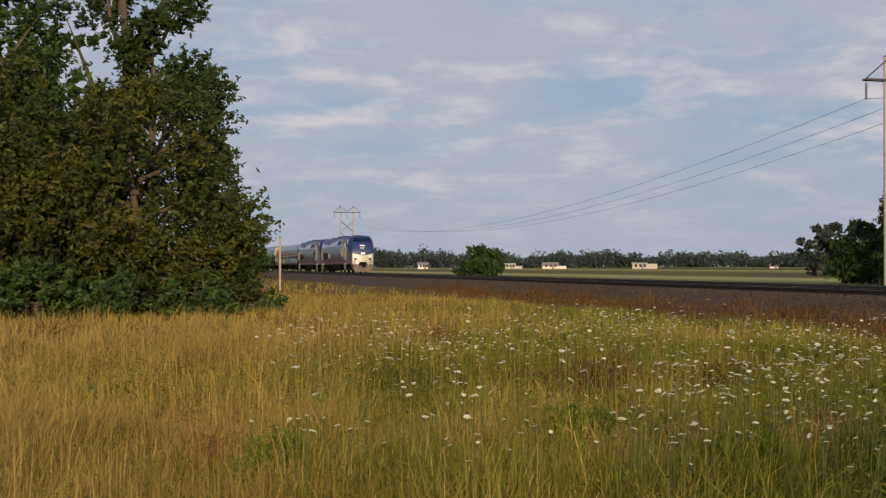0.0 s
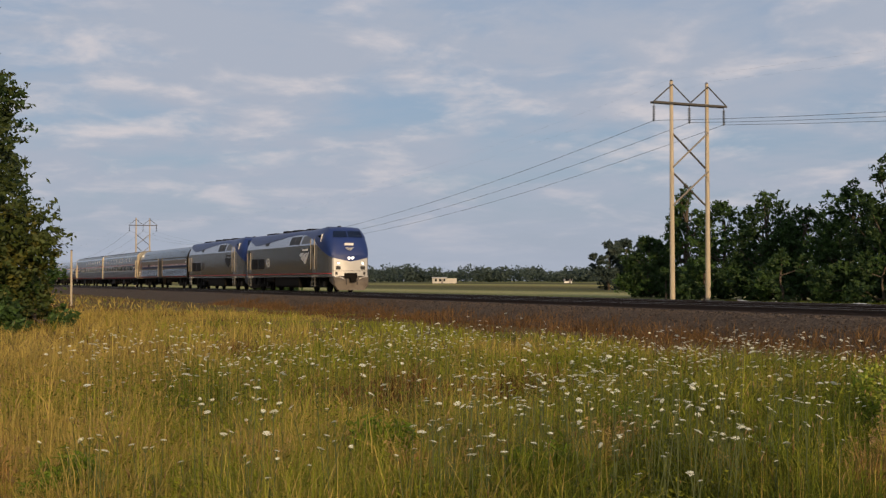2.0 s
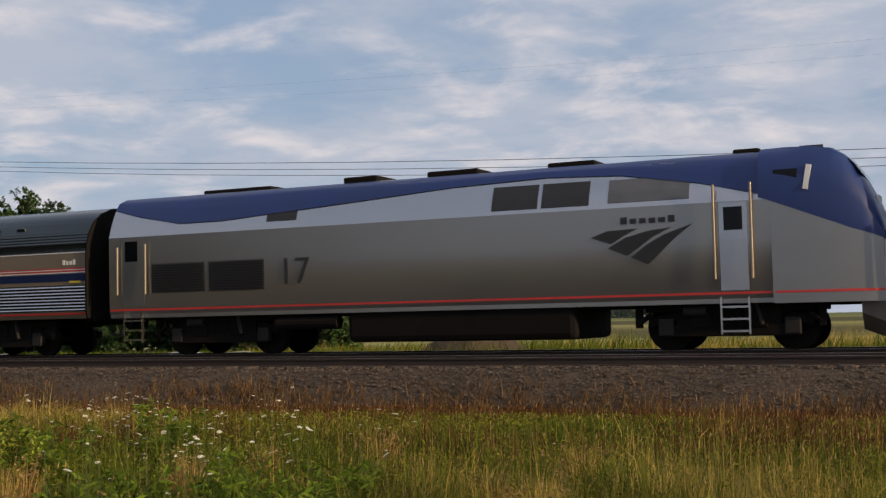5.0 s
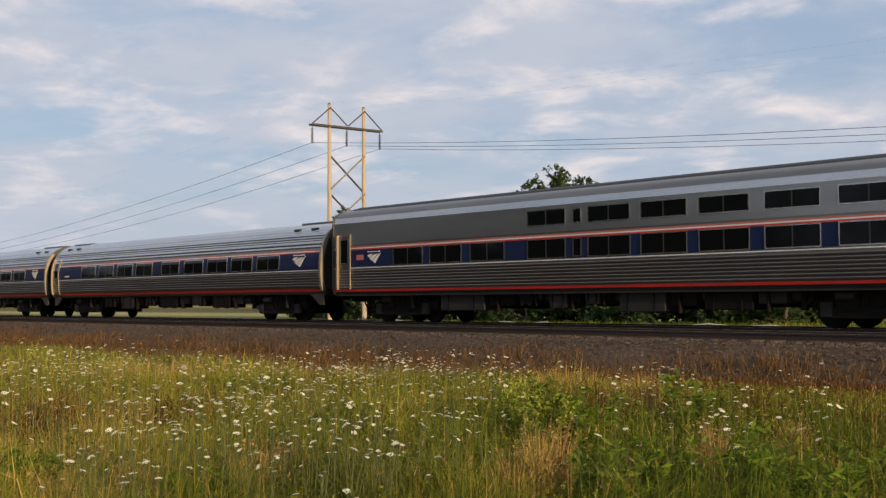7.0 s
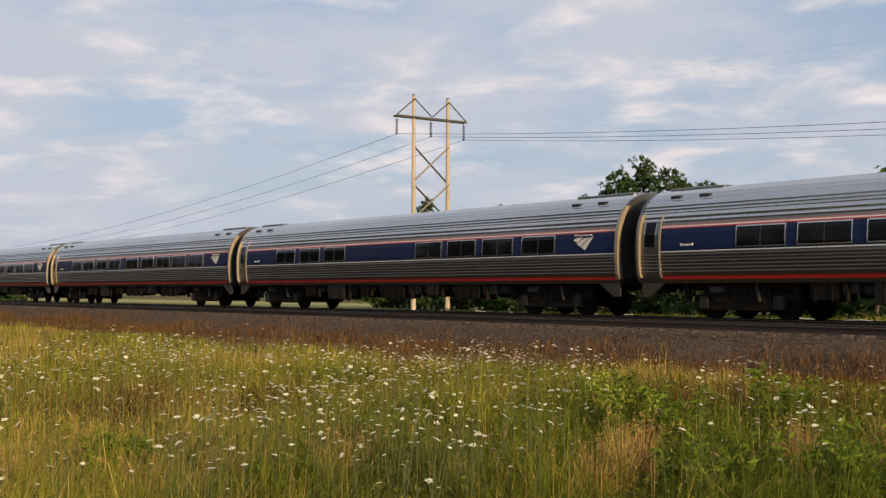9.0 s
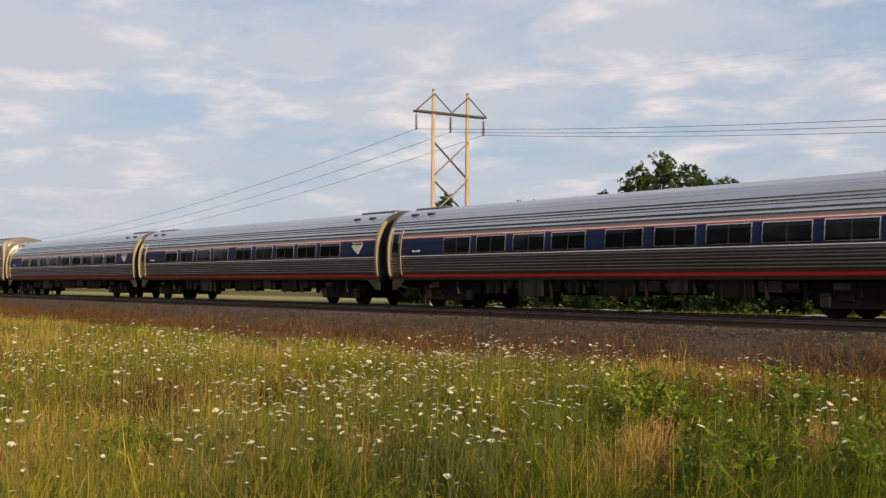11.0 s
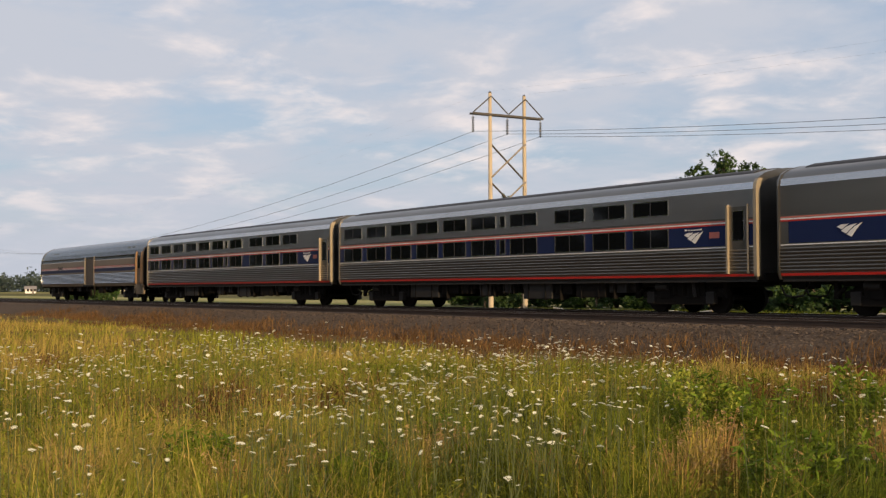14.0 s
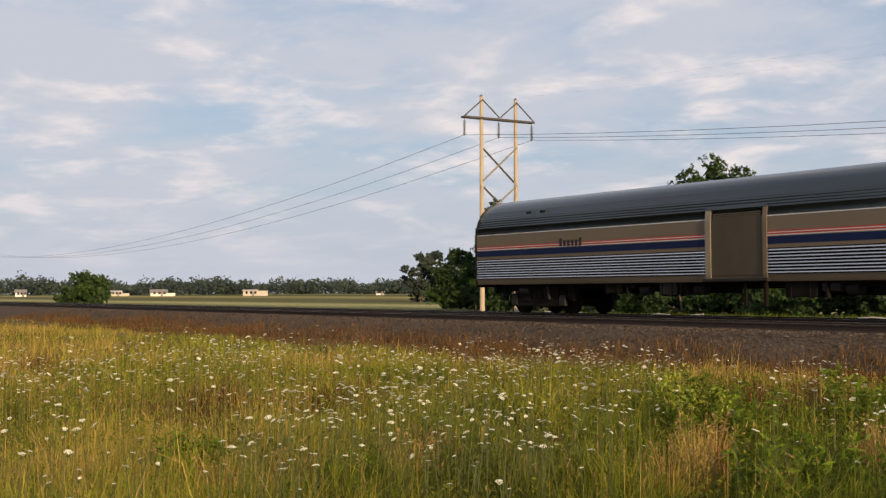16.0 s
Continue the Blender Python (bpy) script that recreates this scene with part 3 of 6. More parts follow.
def bogie(t, x, base, wheel, r, heavy=False):
    """A two-axle truck: side frames, bolster, springs, journal boxes and wheels."""
    bm = B()
    for y in (-1.0, 1.0):
        s = math.copysign(1, y)
        loop = [(-base / 2 - 0.42, r + 0.02), (-base / 2 + 0.3, r + 0.16), (-0.55, r - 0.12), (0.55, r - 0.12), (base / 2 - 0.3, r + 0.16), (base / 2 + 0.42, r + 0.02),
                (base / 2 + 0.42, r + 0.2), (base / 2 - 0.25, r + 0.36), (0.5, r + 0.14), (-0.5, r + 0.14), (-base / 2 + 0.25, r + 0.36), (-base / 2 - 0.42, r + 0.2)]
        a = [bm.verts.new((px, y - 0.09, pz)) for px, pz in loop]
        b = [bm.verts.new((px, y + 0.09, pz)) for px, pz in loop]
        bm.faces.new(a)
        bm.faces.new(b[::-1])
        for i in range(len(loop)):
            bm.faces.new((a[i], b[i], b[(i + 1) % len(loop)], a[(i + 1) % len(loop)]))
        rod(bm, (-0.2, y + s * 0.12, r + 0.1), (-0.2, y + s * 0.12, r + 0.5), 0.11, sides=10)
        rod(bm, (0.2, y + s * 0.12, r + 0.1), (0.2, y + s * 0.12, r + 0.5), 0.11, sides=10)
    box(bm, -0.35, 0.35, -1.15, 1.15, r - 0.02, r + 0.32, 0.03)
    bmesh.ops.translate(bm, verts=bm.verts, vec=(x, 0, 0))
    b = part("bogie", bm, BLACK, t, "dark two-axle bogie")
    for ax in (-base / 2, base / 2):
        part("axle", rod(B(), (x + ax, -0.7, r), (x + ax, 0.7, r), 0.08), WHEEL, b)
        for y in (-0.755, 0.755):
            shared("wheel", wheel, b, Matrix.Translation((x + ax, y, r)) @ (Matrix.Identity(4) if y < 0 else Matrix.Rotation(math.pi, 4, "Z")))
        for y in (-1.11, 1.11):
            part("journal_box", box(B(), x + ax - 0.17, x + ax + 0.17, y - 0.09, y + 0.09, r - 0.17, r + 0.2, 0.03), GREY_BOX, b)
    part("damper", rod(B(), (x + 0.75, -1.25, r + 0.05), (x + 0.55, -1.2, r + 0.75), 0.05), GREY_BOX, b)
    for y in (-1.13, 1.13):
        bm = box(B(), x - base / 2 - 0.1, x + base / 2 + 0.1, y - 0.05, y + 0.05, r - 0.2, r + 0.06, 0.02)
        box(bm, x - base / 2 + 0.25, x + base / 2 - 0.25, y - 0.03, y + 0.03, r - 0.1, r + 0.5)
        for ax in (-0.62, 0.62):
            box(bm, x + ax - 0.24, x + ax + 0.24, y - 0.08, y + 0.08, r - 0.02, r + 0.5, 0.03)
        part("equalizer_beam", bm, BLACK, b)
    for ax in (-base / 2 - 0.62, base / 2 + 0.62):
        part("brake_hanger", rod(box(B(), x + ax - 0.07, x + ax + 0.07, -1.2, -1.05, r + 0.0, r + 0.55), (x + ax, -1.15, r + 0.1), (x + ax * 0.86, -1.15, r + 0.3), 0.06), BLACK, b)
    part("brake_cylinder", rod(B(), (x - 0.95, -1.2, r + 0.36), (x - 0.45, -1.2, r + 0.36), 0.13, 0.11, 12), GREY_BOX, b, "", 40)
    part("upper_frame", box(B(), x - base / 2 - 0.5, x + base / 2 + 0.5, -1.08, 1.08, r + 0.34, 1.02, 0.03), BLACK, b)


def underfloor(t, boxes):
    """Equipment slung below the floor: uneven boxes, straps, tanks, pipes."""
    for k, (x0, x1, z0, light) in enumerate(boxes):
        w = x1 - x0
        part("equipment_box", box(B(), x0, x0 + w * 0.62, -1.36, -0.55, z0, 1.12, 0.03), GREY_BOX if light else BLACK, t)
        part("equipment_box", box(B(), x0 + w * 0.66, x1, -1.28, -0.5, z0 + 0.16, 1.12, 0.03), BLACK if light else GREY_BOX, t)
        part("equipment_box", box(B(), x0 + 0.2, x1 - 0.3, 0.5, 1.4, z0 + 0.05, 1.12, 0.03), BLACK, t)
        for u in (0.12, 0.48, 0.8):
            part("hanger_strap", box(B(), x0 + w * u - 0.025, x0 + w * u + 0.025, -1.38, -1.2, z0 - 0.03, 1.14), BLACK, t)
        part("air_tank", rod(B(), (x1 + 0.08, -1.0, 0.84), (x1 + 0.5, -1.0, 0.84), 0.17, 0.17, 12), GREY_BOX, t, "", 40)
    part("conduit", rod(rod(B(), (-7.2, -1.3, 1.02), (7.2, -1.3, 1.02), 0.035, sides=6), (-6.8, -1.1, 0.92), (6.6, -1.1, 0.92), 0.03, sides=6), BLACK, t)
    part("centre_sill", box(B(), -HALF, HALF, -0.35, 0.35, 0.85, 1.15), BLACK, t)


def end_aprons(t):
    """Tapered skirts below the sill at both ends."""
    for s in (-1, 1):
        bm = B()
        pts = [(s * (HALF - 0.95), 1.04), (s * (HALF - 0.02), 1.04), (s * (HALF - 0.02), 0.62), (s * (HALF - 0.3), 0.62)]
        f = [bm.verts.new((px, -1.41, pz)) for px, pz in pts]
        g = [bm.verts.new((px, -1.35, pz)) for px, pz in pts]
        bm.faces.new(f)
        bm.faces.new(g[::-1])
        for a in range(4):
            bm.faces.new((f[a], g[a], g[(a + 1) % 4], f[(a + 1) % 4]))
        part("end_apron", bm, STEEL_SHADE, t, "tapered steel apron under the end of the car")


def ends(t, half, top, mat=None):
    """Diaphragms, couplers, hoses and end posts."""
    for s in (-1, 1):
        e = part("diaphragm", box(B(), s * HALF, s * (HALF + 0.43), -0.62, 0.62, 1.15, min(top, 3.5), 0.05), RUBBER, t, "black rubber gangway bellows")
        part("buffer_beam", box(B(), s * (HALF - 0.35), s * (HALF + 0.1), -1.3, 1.3, 0.95, 1.2, 0.02), BLACK, t)
        part("coupler", box(box(B(), s * HALF, s * (HALF + 0.5), -0.12, 0.12, 0.75, 1.0, 0.03), s * (HALF + 0.3), s * (HALF + 0.5), -0.2, 0.2, 0.72, 1.05, 0.03), BLACK, t)
        for y in (-0.5, 0.5):
            bm = B()
            for a, b in (((HALF - 0.1, 0.9), (HALF + 0.12, 0.55)), ((HALF + 0.12, 0.55), (HALF + 0.42, 0.5))):
                rod(bm, (s * a[0], y, a[1]), (s * b[0], y, b[1]), 0.03, sides=6)
            part("hose", bm, RUBBER, t)


def end_plate(t, half, x0, x1, mat, label):
    """The pale end wall that closes a car, a little wider than the sheet of the sides."""
    loop = [(-(y + (0.055 if y > 0.9 else 0.02)), z) for y, z in half] + [(y + (0.055 if y > 0.9 else 0.02), z) for y, z in half[::-1] if y > 1e-4]
    part("end_wall", extrude_x(B(), loop, x0, x1), mat, t, label)


AMF = [(1.36, 1.02), (1.46, 1.12), (1.53, 1.3), (1.57, 1.7), (1.575, 2.1), (1.55, 2.45), (1.49, 2.75), (1.38, 3.05), (1.2, 3.35), (0.95, 3.58), (0.6, 3.76), (0.3, 3.83), (0.0, 3.86)]
VIEW = [(1.50, 1.0), (1.55, 1.1), (1.57, 1.2), (1.57, 2.6), (1.57, 3.6), (1.53, 3.78), (1.42, 3.94), (1.15, 4.08), (0.7, 4.2), (0.3, 4.25), (0.0, 4.27)]
BAGP = [(1.46, 1.05), (1.5, 1.15), (1.52, 1.25), (1.52, 2.85), (1.49, 3.12), (1.38, 3.45), (1.18, 3.76), (0.88, 4.0), (0.47, 4.16), (0.0, 4.22)]


def tube_coach(xs, w=1.6, logo=11.1):
    """A tube-sided coach: ribbed steel, blue window band and a red sill line."""
    t = thing("passenger_car", pose(0, 0, 0), "ribbed stainless steel coach with blue window band and red sill line", "passenger car", "train cars")
    part("body", shell(fluted(AMF, [(1.3, 1.88, 0.11, 0.03)]), -HALF, HALF), STEEL_SHADE, t, "fluted stainless lower side in shade-toned steel", 35)
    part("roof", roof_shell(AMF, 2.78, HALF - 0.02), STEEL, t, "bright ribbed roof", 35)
    belts(t, AMF, [("window_band", BLUE, 1.95, 2.60, 0.006), ("stripe", RED, 2.605, 2.635, 0.010), ("stripe", WHITE, 2.64, 2.675, 0.010), ("stripe", PALE_RED, 2.68, 2.71, 0.010),
                   ("stripe", WHITE, 1.915, 1.945, 0.010), ("stripe", RED, 1.13, 1.215, 0.018)], -HALF + 0.9, HALF - 0.03)
    windows(t, AMF, xs, w, 2.03, 2.56)
    side_door(t, AMF, -12.06, 0.74, 1.18, 3.0, STEEL_SHADE)
    # end wall takes the darker steel to paint the shadow in the gap
    end_plate(t, AMF, HALF, HALF + 0.06, STEEL_SHADE, "steel end wall")
    # strip added for the lit corner, its colour already warm with sun
    part("corner_post", strip(AMF, HALF - 0.03, HALF + 0.09, 1.15, 3.4, 0.07, None, 0.16), SUNLIT_STEEL, t, "corner post in pale sun-toned steel")
    end_plate(t, AMF, -HALF - 0.06, -HALF, STEEL_SHADE, "steel end wall")
    swoosh(t, logo, 2.28, 0.92, 0.42, WHITE, 1.592)
    bars(t, logo, 2.54, 0.8, 0.05, 6, WHITE, 1.58)
    bars(t, -10.6, 2.12, 0.5, 0.07, 5, WHITE, 1.6)
    for x in (-11.5, -10.4, 10.2, 11.4):
        part("roof_vent", box(B(), x - 0.2, x + 0.2, -1.08, -0.86, 3.45, 3.6, 0.03), DARK, t)
    part("roof_hatch", box(B(), -12.3, -10.2, -0.45, 0.45, 3.7, 3.875, 0.04), STEEL_SHADE, t)
    part("roof_hatch", box(B(), 9.6, 12.2, -0.45, 0.45, 3.7, 3.88, 0.04), STEEL_SHADE, t)
    for x in (-9.05, 9.05):
        bogie(t, x, 2.6, WHEEL_CAR, 0.457)
    underfloor(t, [(-6.6, -5.2, 0.55, 0), (-4.7, -2.6, 0.45, 1), (-2.2, -1.2, 0.6, 0), (-0.7, 1.9, 0.5, 0), (2.3, 3.6, 0.62, 1), (4.1, 6.4, 0.5, 0)])
    ends(t, AMF, 3.3)
    end_aprons(t)
    return t


def roof_shell(half, z0, hl):
    pts = [(at_height(half, z0), z0)] + [p for p in half if p[1] > z0 + 1e-3]
    pts = fluted(pts, [(z0, 3.76, 0.12, 0.028)])
    pts = [(y + 0.008, z + 0.006) for y, z in pts[:-1]] + [(0.0, half[-1][1] + 0.008)]
    return shell(pts, -hl, hl)


def sleeper(m, upper, label):
    """A tall two-row-window sleeper; m = 1 puts its vestibule at the leading end."""
    t = thing("sleeping_car", pose(0, 0, 0), label, "sleeping car", "train cars")
    part("body", shell(fluted(VIEW, [(1.2, 1.9, 0.105, 0.028)]), -HALF, HALF), STEEL_SHADE, t, "fluted grey stainless side", 35)
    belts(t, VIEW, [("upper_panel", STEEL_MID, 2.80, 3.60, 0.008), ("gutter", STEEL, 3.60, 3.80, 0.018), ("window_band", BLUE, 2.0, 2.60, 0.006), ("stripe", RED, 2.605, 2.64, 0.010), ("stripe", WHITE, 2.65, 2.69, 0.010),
                    ("stripe", PALE_RED, 2.70, 2.74, 0.010), ("stripe", WHITE, 1.94, 1.97, 0.010), ("stripe", RED, 1.10, 1.17, 0.014), ("side_skirt", GREY_BOX, 0.94, 1.09, 0.004)],
          -HALF + 0.02, HALF - 0.02)
    part("roof_cover", shell([(1.12, 4.06), (1.05, 4.14), (0.7, 4.24), (0.0, 4.31)], -HALF + 0.5, HALF - 0.5), DARK, t, "dark roof membrane", 40)
    low = [m * x for x in (8.2, 6.2, 4.15, 1.5, -1.02, -3.02, -5.03, -7.1, -9.2, -11.3)]
    top = [m * x for x in upper]
    windows(t, VIEW, low, 1.56, 2.04, 2.57)
    windows(t, VIEW, top, 1.56, 3.04, 3.46)
    windows(t, VIEW, [m * 0.22], 0.28, 3.06, 3.42, mullion=False)
    windows(t, VIEW, [m * 0.22], 0.28, 2.06, 2.55, mullion=False)
    side_door(t, VIEW, m * 11.9, 0.70, 1.18, 3.12, STEEL_SHADE)
    swoosh(t, m * 10.1, 2.28, 0.8, 0.36, WHITE, 1.592)
    bars(t, m * 10.1, 2.52, 0.75, 0.045, 6, WHITE, 1.59)
    part("plate", box(B(), m * 10.95 - 0.2, m * 10.95 + 0.2, -1.585, -1.56, 2.24, 2.42), PALE_RED, t, "small red and white painted panel")
    end_plate(t, VIEW, HALF, HALF + 0.06, STEEL_SHADE, "steel end wall")
    part("corner_post", strip(VIEW, HALF - 0.03, HALF + 0.09, 1.1, 3.9, 0.07, None, 0.18), SUNLIT_STEEL, t, "corner post in pale sun-toned steel")
    end_plate(t, VIEW, -HALF - 0.06, -HALF, STEEL_SHADE, "grey end wall")
    for x in (-9.05, 9.05):
        bogie(t, x, 2.6, WHEEL_CAR, 0.457)
    underfloor(t, [(-6.7, -3.2, 0.42, 1), (-2.9, -2.0, 0.6, 0), (-1.6, -0.4, 0.5, 1), (-0.1, 0.8, 0.62, 1), (1.2, 3.9, 0.4, 1), (4.2, 6.7, 0.46, 0)])
    ends(t, VIEW, 3.4)
    return t


def diner():
    """A tall car with windows over its leading half only and a door amidships."""
    t = thing("dining_car", pose(0, 0, 0), "grey stainless dining car, windows over one half, blue band", "dining car", "train cars")
    part("body", shell(fluted(VIEW, [(1.2, 1.9, 0.105, 0.028)]), -HALF, HALF), STEEL_SHADE, t, "fluted grey stainless side", 35)
    belts(t, VIEW, [("upper_panel", STEEL_SHADE, 2.80, 3.60, 0.008), ("gutter", STEEL, 3.60, 3.80, 0.018), ("stripe", RED, 2.605, 2.64, 0.010), ("stripe", WHITE, 2.65, 2.69, 0.010),
                    ("stripe", PALE_RED, 2.70, 2.74, 0.010), ("stripe", WHITE, 1.94, 1.97, 0.010), ("stripe", RED, 1.10, 1.17, 0.014), ("side_skirt", GREY_BOX, 0.94, 1.09, 0.004)],
          -HALF + 0.02, HALF - 0.02)
    belts(t, VIEW, [("window_band", BLUE, 2.0, 2.60, 0.006)], -HALF + 0.3, -2.9)
    belts(t, VIEW, [("window_band", BLUE, 2.0, 2.60, 0.006)], -0.9, HALF - 0.3)
    part("roof_cover", shell([(1.12, 4.06), (1.05, 4.14), (0.7, 4.24), (0.0, 4.31)], -HALF + 0.5, HALF - 0.5), DARK, t, "dark roof membrane", 40)
    xs = (0.78, 2.82, 4.78, 7.03, 9.06, 11.12)
    windows(t, VIEW, xs, 1.5, 2.04, 2.57)
    windows(t, VIEW, xs, 1.5, 3.04, 3.46)
    side_door(t, VIEW, -2.2, 0.8, 1.18, 3.12, STEEL_SHADE)
    swoosh(t, -10.2, 2.28, 0.8, 0.36, WHITE, 1.592)
    part("grille", box(B(), -7.2, -6.6, -1.60, -1.57, 3.0, 3.4), DARK, t)
    end_plate(t, VIEW, HALF, HALF + 0.06, STEEL_SHADE, "steel end wall")
    part("corner_post", strip(VIEW, HALF - 0.03, HALF + 0.09, 1.1, 3.9, 0.07, None, 0.18), SUNLIT_STEEL, t, "corner post in pale sun-toned steel")
    end_plate(t, VIEW, -HALF - 0.06, -HALF, STEEL_SHADE, "grey end wall")
    for x in (-9.05, 9.05):
        bogie(t, x, 2.6, WHEEL_CAR, 0.457)
    underfloor(t, [(-6.7, -4.2, 0.42, 0), (-3.5, -1.0, 0.5, 1), (0.2, 2.0, 0.45, 1), (2.6, 6.4, 0.42, 0)])
    ends(t, VIEW, 3.4)
    return t


def baggage(vestibule, label, shift=0.0):
    """An old fluted baggage car with a tall sliding door amidships."""
    t = thing("baggage_car", pose(0, 0, 0), label, "baggage car", "train cars")
    part("body", shell(BAGP, -HALF + 0.25, HALF - 0.05), TAN, t, "bronze-painted side", 35)
    part("roof", roof_bag(), ROOF_DARK, t, "dark weathered rounded roof with faint ribs", 30)
    D0, D1 = shift - 0.42, shift + 1.92
    front = HALF - 0.08 if vestibule else HALF - 1.72
    for x0, x1 in ((-HALF + 0.28, D0), (D1, front)):
        # black sheet paints the shade between the ribs, along with groove grime
        part("flute_backing", strip(BAGP, x0, x1, 1.25, 1.985, 0.004), BLACK, t, "black backing for grime and shade between the ribs")
        for i in range(8):
            z = 1.27 + i * 0.09
            bm = extrude_x(B(), [(-1.50, z), (-1.556, z + 0.004), (-1.560, z + 0.014), (-1.546, z + 0.046), (-1.532, z + 0.056), (-1.50, z + 0.058)], x0, x1)
            part("rib", bm, STEEL, t, "bright stainless rib", 35)
        belts(t, BAGP, [("stripe", BLUE, 2.09, 2.30, 0.008), ("stripe", WHITE, 2.325, 2.350, 0.008), ("stripe", RED, 2.362, 2.392, 0.008), ("stripe", WHITE, 2.402, 2.424, 0.008), ("stripe", RED, 2.436, 2.462, 0.008), ("stripe", WHITE, 2.878, 2.902, 0.016)] + ([("stripe", RED, 1.16, 1.205, 0.014)] if vestibule else []),
              x0, x1, both=False)
    d = part("baggage_door", strip(BAGP, shift - 0.2, shift + 1.8, 1.2, 3.16, 0.008, back=0.02), DOOR_BRONZE, t, "ribbed dark bronze sliding door")
    bm = B()
    for i in range(36):
        z = 1.26 + i * 0.05
        box(bm, shift - 0.12, shift + 1.72, -1.54, -1.51, z, z + 0.034)
    part("door_slats", bm, DOOR_BRONZE, d, "fine horizontal ribs")
    part("door_post", strip(BAGP, shift - 0.42, shift - 0.2, 1.12, 3.2, 0.05), SUNLIT_STEEL, t, "door post in pale sun-toned steel")
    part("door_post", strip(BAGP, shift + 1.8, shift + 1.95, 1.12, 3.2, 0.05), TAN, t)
    part("door_lintel", strip(BAGP, shift - 0.42, shift + 1.95, 3.16, 3.24, 0.07), ROOF_DARK, t)
    part("door_sill", box(B(), shift - 0.5, shift + 2.0, -1.62, -1.45, 1.05, 1.15, 0.02), GREY_BOX, t)
    bars(t, -6.7, 2.47, 1.25, 0.27, 6, DARK, 1.535, "dark painted word as plain bars")
    if vestibule:
        bars(t, 11.9, 2.62, 0.5, 0.14, 4, WHITE, 1.535)
    px = 11.9 if vestibule else front - 0.45
    part("plate", box(B(), px, px + 0.4, -1.545, -1.51, 2.04, 2.1), YELLOW, t)
    if vestibule:
        side_door(t, BAGP, -11.95, 0.9, 1.0, 3.05, DOOR_BRONZE, RUSTY_POST)
        part("corner_post", strip(BAGP, -11.35, -10.95, 0.98, 3.1, 0.02), DOOR_BRONZE, t, "dull bronze door pocket")
    else:
        dx = HALF - 0.95
        side_door(t, BAGP, dx, 0.86, 1.2, 3.22, DOOR_BRONZE, RUSTY_POST)
        part("corner_post", strip(BAGP, front, dx - 0.52, 0.98, 3.26, 0.03), DOOR_BRONZE, t, "dull bronze door pocket")
        part("corner_post", strip(BAGP, HALF - 0.38, HALF - 0.06, 0.98, 3.55, 0.04), RUSTY_POST, t, "rusty bronze corner post")
        bm = box(B(), front + 0.12, HALF - 0.12, -1.5, -1.38, 0.5, 1.18, 0.02)
        part("step_apron", bm, DOOR_BRONZE, t, "dirty bronze apron over the steps")
        for gx in (front + 0.1, HALF - 0.2):
            part("grab_bar", rod(B(), (gx, -1.56, 0.55), (gx, -1.56, 1.3), 0.02, 0.02, 6), STEEL, t)
    for x in (-9.3, -8.5, 8.9, 9.9):
        part("roof_vent", box(B(), x - 0.18, x + 0.18, -1.33, -1.1, 3.5, 3.68, 0.02), ROOF_DARK, t)
    end_plate(t, BAGP, HALF - 0.05, HALF, BLACK, "black end wall")
    end_plate(t, BAGP, -HALF + 0.2, -HALF + 0.25, ROOF_DARK, "dark rounded rear end")
    for x in (-9.0, 9.0):
        bogie(t, x, 2.75, WHEEL_CAR, 0.457)
    underfloor(t, [(-5.2, -3.8, 0.72, 0), (-2.6, -1.4, 0.66, 1), (2.4, 4.2, 0.6, 0)])
    part("steps", box(box(B(), 1.0, 1.1, -1.5, -1.4, 0.35, 1.1), 1.75, 1.85, -1.5, -1.4, 0.35, 1.1), BLACK, t)
    ends(t, BAGP, 3.3)
    return t


def roof_bag():
    """Rounded roof that dips at both ends."""
    half = [(at_height(BAGP, 2.9), 2.9)] + [p for p in BAGP if p[1] > 2.95]
    half = fluted(half, [(3.12, 3.76, 0.08, 0.012)])
    bm = B()
    rows = []
    for x, k in ((-HALF + 0.22, 0.86), (-HALF + 0.32, 0.955), (-HALF + 0.6, 0.995), (-HALF + 1.0, 1.0), (HALF - 0.5, 1.0), (HALF - 0.06, 0.99)):
        loop = [(-(y + 0.012) , 2.9 + (z - 2.9) * k) for y, z in half] + [(y + 0.012, 2.9 + (z - 2.9) * k) for y, z in half[::-1] if y > 1e-4]
        rows.append([bm.verts.new((x, y, z + 0.01)) for y, z in loop])
    n = len(rows[0])
    for a, b in zip(rows, rows[1:]):
        for i in range(n):
            bm.faces.new((a[i], b[i], b[(i + 1) % n], a[(i + 1) % n]))
    bm.faces.new(rows[0])
    bm.faces.new(rows[-1][::-1])
    return bm


def number_mesh(text, size, name="number"):
    cu = bpy.data.curves.new(name, "FONT")
    cu.body, cu.size, cu.extrude, cu.align_x = text, size, 0.006, "CENTER"
    ob = bpy.data.objects.new(name, cu)
    scene.collection.objects.link(ob)
    me = bpy.data.meshes.new_from_object(ob.evaluated_get(bpy.context.evaluated_depsgraph_get()))
    bpy.data.objects.remove(ob)
    return me


LOC = [(1.47, 1.12), (1.5, 1.2), (1.52, 2.4), (1.52, 3.22), (1.41, 3.57), (1.24, 3.95), (1.07, 4.2), (0.75, 4.34), (0.0, 4.40)]


